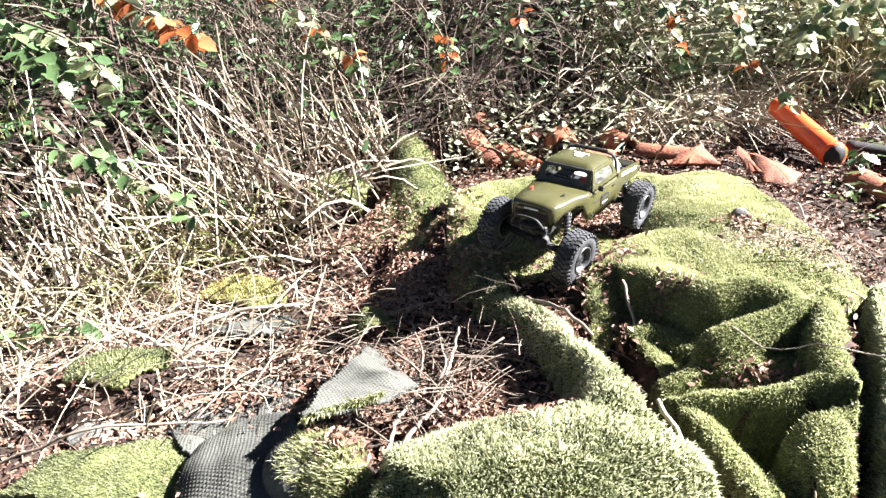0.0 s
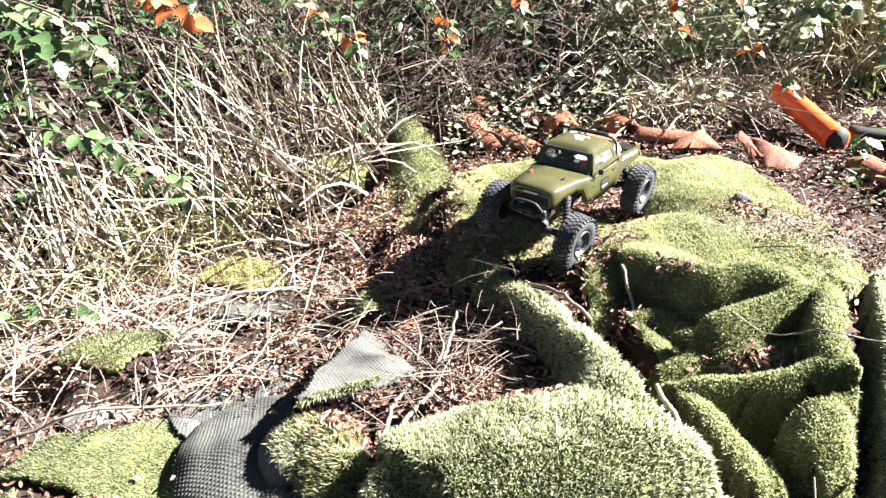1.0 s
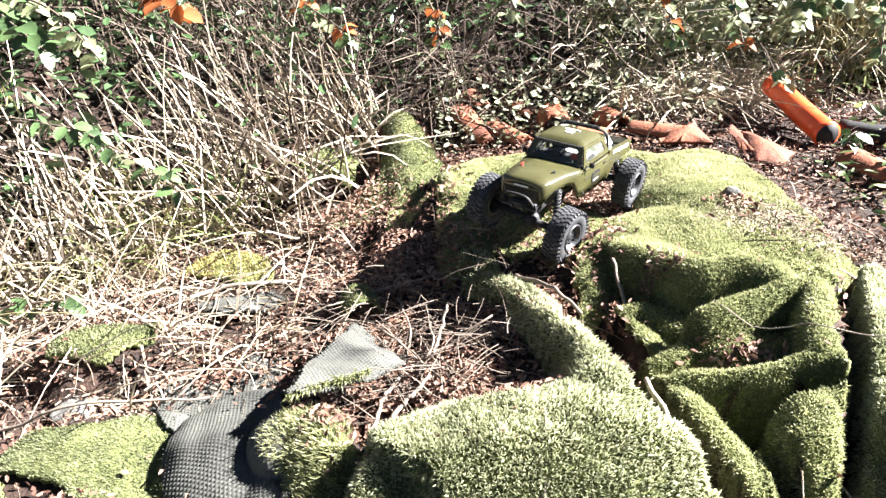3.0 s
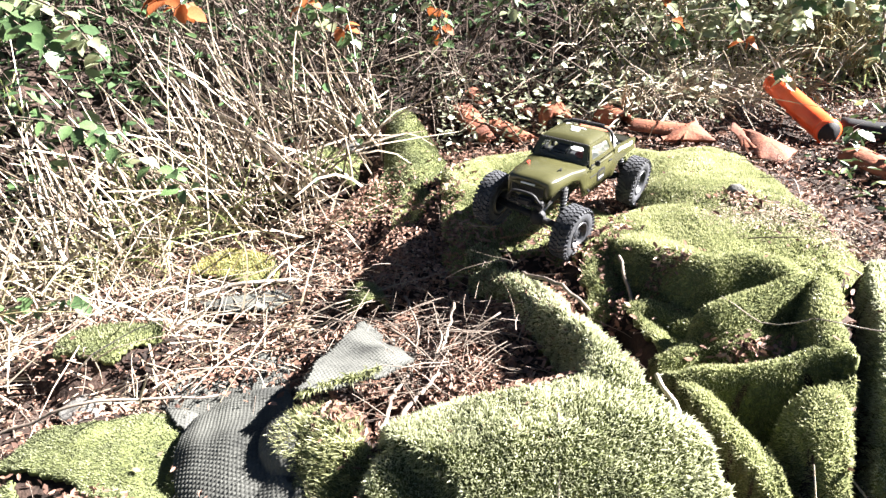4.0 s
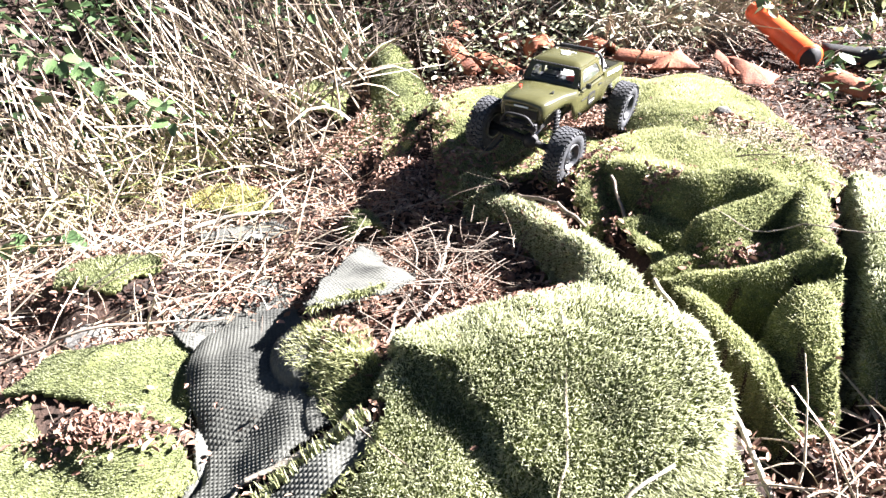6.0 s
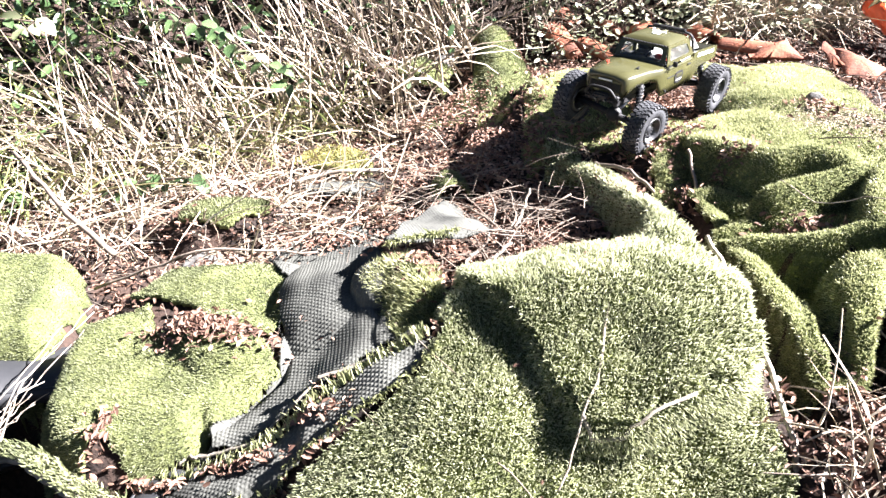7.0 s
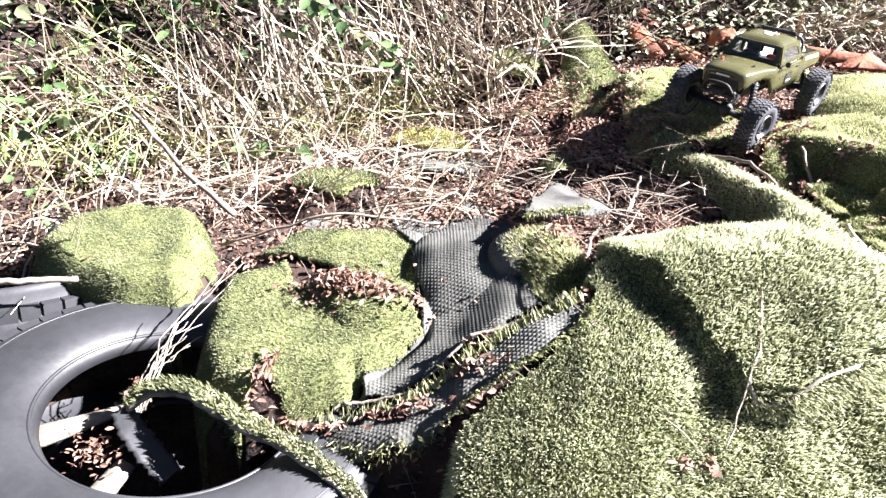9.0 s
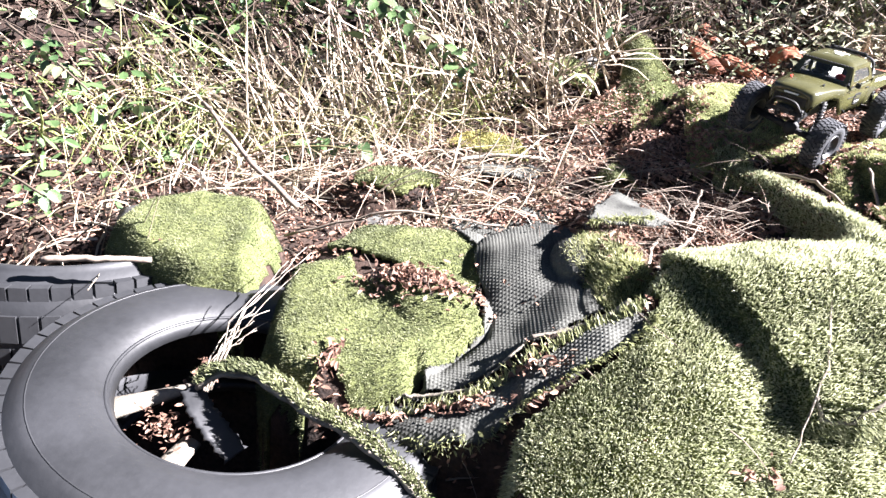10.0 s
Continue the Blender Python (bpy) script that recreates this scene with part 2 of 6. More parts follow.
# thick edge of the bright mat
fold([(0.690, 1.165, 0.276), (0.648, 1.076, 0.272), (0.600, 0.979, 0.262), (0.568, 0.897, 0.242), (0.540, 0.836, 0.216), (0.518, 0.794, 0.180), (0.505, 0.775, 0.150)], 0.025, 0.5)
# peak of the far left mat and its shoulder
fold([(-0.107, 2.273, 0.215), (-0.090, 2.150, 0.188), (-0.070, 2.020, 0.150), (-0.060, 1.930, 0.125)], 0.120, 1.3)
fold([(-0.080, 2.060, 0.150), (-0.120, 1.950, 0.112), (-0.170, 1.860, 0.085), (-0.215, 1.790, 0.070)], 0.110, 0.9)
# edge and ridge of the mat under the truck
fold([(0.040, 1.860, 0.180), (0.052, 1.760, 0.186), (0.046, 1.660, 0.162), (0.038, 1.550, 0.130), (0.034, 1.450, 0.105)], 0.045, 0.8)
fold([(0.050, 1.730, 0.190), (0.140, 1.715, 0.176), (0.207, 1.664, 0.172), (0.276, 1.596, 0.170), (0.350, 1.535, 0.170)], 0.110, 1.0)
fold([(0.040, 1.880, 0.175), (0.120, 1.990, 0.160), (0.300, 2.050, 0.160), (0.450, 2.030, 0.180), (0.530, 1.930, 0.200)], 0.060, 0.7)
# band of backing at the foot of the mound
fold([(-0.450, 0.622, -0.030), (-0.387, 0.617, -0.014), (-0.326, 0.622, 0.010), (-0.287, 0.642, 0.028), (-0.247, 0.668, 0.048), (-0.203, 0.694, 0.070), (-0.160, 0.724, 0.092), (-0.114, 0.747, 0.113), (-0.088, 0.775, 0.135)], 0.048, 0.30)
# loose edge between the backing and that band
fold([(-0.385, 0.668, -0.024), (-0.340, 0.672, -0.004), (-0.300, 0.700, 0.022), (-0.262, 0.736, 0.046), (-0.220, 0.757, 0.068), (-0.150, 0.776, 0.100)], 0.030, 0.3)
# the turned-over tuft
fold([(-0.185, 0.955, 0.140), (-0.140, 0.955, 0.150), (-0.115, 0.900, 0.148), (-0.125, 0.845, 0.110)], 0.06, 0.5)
# broad swells: centre, half widths, height of the top, how round
SWELLS = [
    (0.64, 1.62, 0.20, 0.36, 0.232, 0.6),
    (0.50, 1.44, 0.18, 0.17, 0.222, 0.4),
    (0.81, 0.94, 0.30, 0.28, 0.285, 0.2),
    (0.50, 1.052, 0.095, 0.075, 0.212, 0.35),
    (0.17, 1.52, 0.17, 0.15, 0.170, 0.4),
    (0.12, 1.12, 0.14, 0.20, 0.108, 0.6),
    (-0.51, 1.00, 0.19, 0.15, 0.066, 0.4),
]
SWELLS += [
    (-0.44, 0.85, 0.13, 0.10, 0.080, 0.4),
    (-0.26, 0.99, 0.16, 0.18, 0.106, 0.7),
    (-0.46, 1.67, 0.13, 0.10, 0.025, 0.6),
    (-0.62, 1.335, 0.16, 0.12, 0.040, 0.5),
    (-0.06, 1.77, 0.09, 0.11, 0.10, 0.7),
    (-0.03, 1.60, 0.11, 0.22, 0.112, 0.7),
    (-0.34, 2.14, 0.20, 0.14, 0.15, 0.7),
]
# the upper sheet of the mound: swells that end at its lip
LIP = [(-0.080, 0.935, 0), (-0.050, 0.868, 0), (0.0, 0.818, 0), (0.036, 0.778, 0), (0.054, 0.738, 0), (0.067, 0.698, 0), (0.092, 0.676, 0), (0.109, 0.630, 0), (0.170, 0.628, 0), (0.238, 0.662, 0), (0.300, 0.690, 0), (0.337, 0.745, 0), (0.318, 0.850, 0), (0.298, 0.940, 0), (0.290, 1.010, 0)]
UPPER = [(0.255, 0.83, 0.24, 0.22, 0.226, 0.4), (0.16, 0.80, 0.31, 0.22, 0.214, 0.3), (0.17, 0.72, 0.21, 0.17, 0.172, 0.5)]
# hollows: centre, half widths, depth
HOLLOWS = [
    (-0.02, 1.24, 0.14, 0.24, 0.030),
    (0.385, 1.265, 0.085, 0.055, 0.032),
    (0.315, 1.130, 0.050, 0.100, 0.060),
    (0.425, 0.905, 0.050, 0.055, 0.190),
    (0.430, 0.830, 0.022, 0.090, 0.090),
]
# narrow gaps between neighbouring sheets: line, half width, depth
TRENCHES = [
    ([(0.660, 1.160, 0), (0.605, 1.030, 0), (0.562, 0.935, 0), (0.522, 0.847, 0), (0.492, 0.785, 0), (0.470, 0.715, 0)], 0.014, 0.10),
    ([(0.392, 0.936, 0), (0.440, 0.924, 0), (0.490, 0.930, 0), (0.526, 0.936, 0)], 0.019, 0.15),
    ([(0.425, 0.925, 0), (0.424, 0.870, 0), (0.432, 0.800, 0), (0.434, 0.755, 0)], 0.017, 0.12),
    ([(0.305, 1.060, 0), (0.303, 0.980, 0), (0.319, 0.910, 0), (0.343, 0.840, 0), (0.367, 0.765, 0), (0.394, 0.670, 0)], 0.021, 0.15),
]
# deep gaps under the edge of the sheets and in the tyre: centre, half widths, depth
PITS = [(-0.67, 0.61, 0.29, 0.27, 0.24), (-0.30, 0.525, 0.15, 0.105, 0.24)]
# pads with a rounded rim: outline, height at the middle, slope along x and y, width of the rim
PADS = []
PADS.append(([(-0.70, 0.79), (-0.705, 0.88), (-0.61, 0.95), (-0.52, 0.89), (-0.43, 0.87), (-0.34, 0.87), (-0.318, 0.809), (-0.357, 0.757), (-0.391, 0.704), (-0.402, 0.668), (-0.44, 0.640), (-0.49, 0.618), (-0.55, 0.597), (-0.63, 0.63), (-0.675, 0.69)], (-0.5, 0.72), 0.046, 0.02, 0.12, 0.052))
PADS.append(([(-0.35, 0.92), (-0.335, 0.85), (-0.33, 0.80), (-0.37, 0.75), (-0.412, 0.695), (-0.412, 0.672), (-0.348, 0.676), (-0.314, 0.696), (-0.276, 0.733), (-0.238, 0.763), (-0.19, 0.787), (-0.132, 0.812), (-0.15, 0.86), (-0.20, 0.93)], (-0.27, 0.75), 0.046, 0.42, 0.16, 0.022))
PADS.append(([(-1.10, 0.90), (-1.08, 1.02), (-0.97, 1.09), (-0.82, 1.10), (-0.76, 1.01), (-0.74, 0.90), (-0.74, 0.83), (-0.84, 0.80), (-0.98, 0.83)], (-0.9, 0.96), 0.058, 0.02, 0.14, 0.055))


def lower_sheet(x, y):
    """Height of the lower sheet and how far it holds."""
    edge = np.interp(x, (-0.2, -0.09, -0.06, 0.005, 0.045, 0.085, 0.125, 0.19, 0.26, 0.32), (0.74, 0.81, 0.90, 0.855, 0.775, 0.715, 0.675, 0.675, 0.70, 0.73))
    z = 0.136 + 0.32 * (np.maximum(y, 0.60) - 0.747) + 0.30 * np.minimum(y - 0.60, 0) + 0.06 * x - 0.35 * np.clip(-0.08 - x, 0, 1) ** 1.2
    z = z + 0.018 * np.exp(-((x - 0.025) / 0.06) ** 2 - ((y - 0.665) / 0.07) ** 2) + 0.010 * np.sin(11 * x + 3) * smoothstep(0.75, 0.60, y)
    z = np.minimum(z, 0.140 + 0.40 * np.hypot(x + 0.07, y - 0.92))
    hold = smoothstep(0.10, -0.02, y - edge) * smoothstep(-0.29, -0.235, x + 0.1 * (y - 0.6)) * smoothstep(0.40, 0.34, x) * smoothstep(0.28, 0.36, y)
    return z, hold


def height(x, y):
    """The surface on which everything lies."""
    x, y = np.asarray(x, float), np.asarray(y, float)
    base = base_height(x, y)
    for cx, cy, rx, ry, deep in PITS:
        base = base - deep * np.clip(1 - ((x - cx) / rx) ** 2 - ((y - cy) / ry) ** 2, 0, 1) ** 0.45
    sheet, hold = lower_sheet(x, y)
    base = base + (sheet - base) * hold
    z = base.copy()
    for outline, (cx, cy), top, sx, sy, rim in PADS:
        d, _, _ = near_line(x, y, [(a, b, 0.0) for a, b in outline + outline[:1]])
        q = np.clip(np.where(inside(x, y, outline), d, 0.0) / rim, 0, 1)
        floor_z = np.maximum(base, np.where(q > 0, -0.085, base))
        z = np.maximum(z, floor_z + np.maximum(top + sx * (x - cx) + sy * (y - cy) - floor_z, 0) * q * (2 - q))
    for cx, cy, rx, ry, top, power in SWELLS:
        q = 1 - ((x - cx) / rx) ** 2 - ((y - cy) / ry) ** 2
        z = np.maximum(z, base + (top - base) * np.clip(q, 0, 1) ** power)
    d, _, side = near_line(x, y, LIP)
    held = smoothstep(-0.006, 0.004, np.where(side > 0, d, -d))
    most = np.minimum(0.218 + 0.11 * (x - 0.15) + 0.32 * (y - 0.86), 0.172 + 0.20 * np.hypot(x + 0.07, y - 0.92))
    for cx, cy, rx, ry, top, power in UPPER:
        q = 1 - ((x - cx) / rx) ** 2 - ((y - cy) / ry) ** 2
        z = np.maximum(z, base + np.maximum(np.minimum(top, most) - base, 0) * held * np.clip(q, 0, 1) ** power)
    for cx, cy, rx, ry, deep in HOLLOWS:
        z = z - deep * np.clip(1 - ((x - cx) / rx) ** 2 - ((y - cy) / ry) ** 2, 0, 1)
    low = z.copy()
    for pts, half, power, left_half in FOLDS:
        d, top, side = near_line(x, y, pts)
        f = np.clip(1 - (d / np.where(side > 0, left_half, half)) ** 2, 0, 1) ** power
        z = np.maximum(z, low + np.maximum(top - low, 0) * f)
    for pts, half, deep in TRENCHES:
        d, _, _ = near_line(x, y, pts)
        z = z - deep * np.clip(1 - (d / half) ** 2, 0, 1) ** 0.7
    z = z + 0.006 * value_noise(x, y, 11, 3) + 0.003 * value_noise(x, y, 29, 4)
    far = smoothstep(0.0, 0.6, y - bank_line(x))
    return z + far * (0.06 * value_noise(x, y, 3, 5) + 0.03 * value_noise(x, y, 8, 6))


# ---- ground ----
def axis(lo, hi, step, reach):
    mid = np.arange(lo, hi + step / 2, step)
    out = reach * (np.linspace(0, 1, 14)[1:] ** 3)
    return np.concatenate([(lo - out)[::-1], mid, hi + out])


gx, gy = axis(-1.7, 1.9, 0.012, 260.0), axis(0.1, 3.6, 0.012, 260.0)
GX, GY = np.meshgrid(gx, gy)
GZ = height(GX, GY) - 0.013
GZ = GZ + 0.004 * value_noise(GX, GY, 60, 9)
ids = np.arange(GX.size).reshape(GX.shape)
quads = np.stack([ids[:-1, :-1], ids[:-1, 1:], ids[1:, 1:], ids[1:, :-1]], -1).reshape(-1, 4)
ground = mesh_obj("ground", np.stack([GX, GY, GZ], -1), quads, SOIL)
tagged(ground, "dark brown soil bank rising into a thicket", "ground", kind="structure")

# ---- turf ----


def scatter_on(verts, tris, count):
    """Random places on triangles with their normals, evenly by area."""
    a, b, c = (verts[tris[:, i]] for i in range(3))
    n = np.cross(b - a, c - a)
    area = np.linalg.norm(n, axis=1)
    pick = rng.choice(len(tris), count, p=area / area.sum())
    u, v = rng.random(count), rng.random(count)
    flip = u + v > 1
    u, v = np.where(flip, 1 - u, u), np.where(flip, 1 - v, v)
    p = a[pick] + (b - a)[pick] * u[:, None] + (c - a)[pick] * v[:, None]
    return p, (n / np.maximum(area, 1e-12)[:, None])[pick], area.sum() / 2


def blades(p, n, length, width, lean, spread):
    """Bent, tapering blades on the places p: five points and three faces each."""
    k = len(p)
    d = n * 0.75 + np.array([0, 0, 0.35]) + np.asarray(lean) + rng.normal(0, spread, (k, 3))
    d /= np.linalg.norm(d, axis=1)[:, None]
    side = np.cross(d, rng.normal(0, 1, (k, 3)))
    side /= np.linalg.norm(side, axis=1)[:, None]
    ln = (length * rng.uniform(0.6, 1.25, k))[:, None]
    w = (width * rng.uniform(0.6, 1.3, k))[:, None] / 2
    bend = rng.normal(0, 0.26, (k, 3)) * ln * 0.5 + np.asarray(lean) * ln * 0.5
    base = p - n * 0.002
    mid = base + d * ln * 0.55
    tip = base + d * ln + bend
    v = np.stack([base - side * w, base + side * w, mid + side * w * 0.85, mid - side * w * 0.85, tip], 1)
    o = (np.arange(k) * 5)[:, None]
    return v.reshape(-1, 3), [np.concatenate([o, o + 1, o + 2, o + 3], 1), np.concatenate([o + 3, o + 2, o + 4], 1)]


MATS = []


def turf_mat(outline, label, density, length, width, mat, lean=(0, 0, 0), raise_by=0.0, spread=0.24, rag=0.012, cell=0.007, category="turf mat", name="turf_mat", keep=True):
    """A piece of turf lying on the ground, its outline ragged, with its nap as a part."""
    xs, ys = [p[0] for p in outline], [p[1] for p in outline]
    X, Y = np.meshgrid(np.arange(min(xs) - 0.03, max(xs) + 0.03, cell), np.arange(min(ys) - 0.03, max(ys) + 0.03, cell))
    wx = X + rag * value_noise(X, Y, 22, 11)
    wy = Y + rag * value_noise(X, Y, 22, 12)
    m = inside(wx, wy, outline)
    Z = height(X, Y) + raise_by
    q = m[:-1, :-1] & m[1:, :-1] & m[:-1, 1:] & m[1:, 1:]
    ids = np.arange(X.size).reshape(X.shape)
    f = np.stack([ids[:-1, :-1], ids[:-1, 1:], ids[1:, 1:], ids[1:, :-1]], -1)[q]
    used, inv = np.unique(f, return_inverse=True)
    V = np.stack([X, Y, Z], -1).reshape(-1, 3)[used]
    f = inv.reshape(-1, 4)
    ob = mesh_obj(name, V, f, TURF_BACK)
    s = ob.modifiers.new("thickness", "SOLIDIFY")
    s.thickness, s.offset = 0.009 + raise_by, -1.0
    tagged(ob, label, category)
    tris = np.concatenate([f[:, [0, 1, 2]], f[:, [0, 2, 3]]])
    p, n, area = scatter_on(V, tris, 10)
    p, n, area = scatter_on(V, tris, int(area * density * 1.5))
    bv, bf = blades(p, n, length, width * 0.8, lean, spread)
    pile = under(mesh_obj("nap", bv, bf, mat, smooth=False), ob)
    tagged(pile, kind="stuff")
    if keep:
        MATS.append(outline)
    return ob


LIE = (-0.22, -0.20, 0.0)
COMBED = (0.04, -0.40, 0.0)
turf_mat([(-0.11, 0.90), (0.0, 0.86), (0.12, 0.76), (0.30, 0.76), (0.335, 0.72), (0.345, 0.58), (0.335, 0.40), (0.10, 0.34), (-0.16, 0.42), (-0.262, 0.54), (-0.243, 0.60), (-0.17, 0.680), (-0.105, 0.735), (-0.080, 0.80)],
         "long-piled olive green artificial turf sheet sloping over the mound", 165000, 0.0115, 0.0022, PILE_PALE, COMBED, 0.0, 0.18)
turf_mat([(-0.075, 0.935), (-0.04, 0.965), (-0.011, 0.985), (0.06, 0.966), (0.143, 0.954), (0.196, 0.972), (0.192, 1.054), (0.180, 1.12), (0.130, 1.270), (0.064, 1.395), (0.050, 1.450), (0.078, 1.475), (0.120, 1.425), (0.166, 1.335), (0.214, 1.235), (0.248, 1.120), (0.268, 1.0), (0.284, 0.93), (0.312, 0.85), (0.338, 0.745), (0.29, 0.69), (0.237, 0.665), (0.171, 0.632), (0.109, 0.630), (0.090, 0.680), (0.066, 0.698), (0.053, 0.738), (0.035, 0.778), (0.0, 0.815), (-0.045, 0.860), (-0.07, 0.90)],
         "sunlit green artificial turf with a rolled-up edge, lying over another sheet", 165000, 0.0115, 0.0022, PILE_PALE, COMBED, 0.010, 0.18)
turf_mat([(-0.225, 0.950), (-0.200, 0.985), (-0.165, 0.992), (-0.112, 0.992), (-0.088, 0.930), (-0.058, 0.895), (-0.080, 0.868), (-0.108, 0.848), (-0.132, 0.822), (-0.165, 0.862)],
         "shaggy green tuft of turf folded over the grey backing", 140000, 0.016, 0.002, PILE, LIE)
turf_mat([(0.300, 1.440), (0.262, 1.370), (0.255, 1.280), (0.250, 1.190), (0.290, 1.185), (0.305, 1.235), (0.318, 1.215), (0.330, 1.160), (0.332, 1.100), (0.312, 1.060), (0.303, 0.980), (0.315, 0.920), (0.340, 0.860), (0.372, 0.790), (0.402, 0.722), (0.448, 0.712), (0.470, 0.735), (0.492, 0.790), (0.518, 0.860), (0.556, 0.950), (0.585, 1.040), (0.635, 1.155), (0.700, 1.220), (0.775, 1.270), (0.780, 1.360), (0.765, 1.450), (0.750, 1.550), (0.745, 1.680), (0.740, 1.840), (0.710, 1.930), (0.600, 1.970), (0.530, 1.970), (0.500, 1.860), (0.455, 1.700), (0.390, 1.540)],
         "large crumpled green artificial turf mat with standing folds", 190000, 0.0066, 0.0020, PILE, LIE)
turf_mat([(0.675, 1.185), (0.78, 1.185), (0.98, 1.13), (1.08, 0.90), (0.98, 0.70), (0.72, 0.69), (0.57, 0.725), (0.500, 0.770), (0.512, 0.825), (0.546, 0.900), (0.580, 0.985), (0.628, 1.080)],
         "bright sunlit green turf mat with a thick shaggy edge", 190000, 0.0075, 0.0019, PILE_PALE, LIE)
turf_mat([(-0.16, 2.32), (-0.06, 2.33), (0.0, 2.18), (0.06, 2.10), (0.08, 2.0), (0.03, 1.93), (-0.03, 1.91), (-0.10, 1.85), (-0.17, 1.78), (-0.24, 1.76), (-0.27, 1.82), (-0.20, 1.91), (-0.14, 2.0), (-0.155, 2.15)],
         "moss-green turf strip drawn up into a peak", 120000, 0.007, 0.0022, MOSS, LIE)
turf_mat([(0.0, 1.88), (0.02, 1.95), (0.10, 2.06), (0.25, 2.11), (0.42, 2.12), (0.56, 2.0), (0.52, 1.89), (0.42, 1.93), (0.26, 1.95), (0.20, 1.85), (0.29, 1.74), (0.36, 1.66), (0.41, 1.57), (0.33, 1.48), (0.285, 1.41), (0.25, 1.36), (0.20, 1.42), (0.11, 1.43), (0.03, 1.41), (0.005, 1.50), (0.010, 1.65), (0.005, 1.80)],
         "worn green turf mat under the model truck, littered with twigs", 140000, 0.007, 0.0021, PILE, LIE)
turf_mat([(-0.71, 0.80), (-0.71, 0.88), (-0.61, 0.95), (-0.53, 0.87), (-0.45, 0.84), (-0.35, 0.845), (-0.318, 0.807), (-0.356, 0.760), (-0.390, 0.708), (-0.402, 0.672), (-0.442, 0.643), (-0.49, 0.625), (-0.515, 0.645), (-0.535, 0.65), (-0.55, 0.605), (-0.63, 0.632), (-0.675, 0.695)],
         "dense mossy green mound of turf beside the old tyre", 230000, 0.0055, 0.0019, MOSS, LIE)
turf_mat([(-0.665, 0.985), (-0.63, 1.055), (-0.50, 1.08), (-0.40, 1.110), (-0.375, 1.073), (-0.372, 0.95), (-0.345, 0.86), (-0.41, 0.875), (-0.47, 0.895), (-0.55, 0.945), (-0.61, 0.955)],
         "flat mossy turf patch half buried in dead leaves", 200000, 0.0055, 0.0019, MOSS, LIE)
turf_mat([(-1.09, 0.90), (-1.07, 1.02), (-0.97, 1.09), (-0.82, 1.10), (-0.76, 1.01), (-0.735, 0.90), (-0.73, 0.83), (-0.84, 0.80), (-0.98, 0.83)],
         "pale green moss cushion lit by the sun", 200000, 0.005, 0.0019, MOSS, LIE)
turf_mat([(-0.60, 1.72), (-0.50, 1.76), (-0.42, 1.74), (-0.36, 1.66), (-0.34, 1.58), (-0.43, 1.58), (-0.50, 1.61), (-0.58, 1.66)],
         "golden moss growing on a low stone", 80000, 0.007, 0.003, MOSS_GOLD, name="moss_cushion", category="moss")
turf_mat([(-0.715, 1.291), (-0.725, 1.352), (-0.644, 1.400), (-0.544, 1.412), (-0.518, 1.332), (-0.587, 1.255)],
         "small green moss cushion among dead grass", 90000, 0.008, 0.0028, MOSS, name="moss_cushion", category="moss")
turf_mat([(-0.12, 1.74), (-0.10, 1.85), (-0.04, 1.90), (0.0, 1.84), (0.0, 1.74), (-0.05, 1.68), (-0.11, 1.68)],
         "small dark green turf scrap in the shade", 70000, 0.009, 0.003, PILE, name="turf_scrap")
turf_mat([(-0.39, 2.10), (-0.30, 2.18), (-0.20, 2.14), (-0.22, 2.04), (-0.34, 2.03)],
         "pale moss on a stone below the straw", 60000, 0.008, 0.003, MOSS, name="moss_cushion", category="moss")

# ---- woven grey backing ----


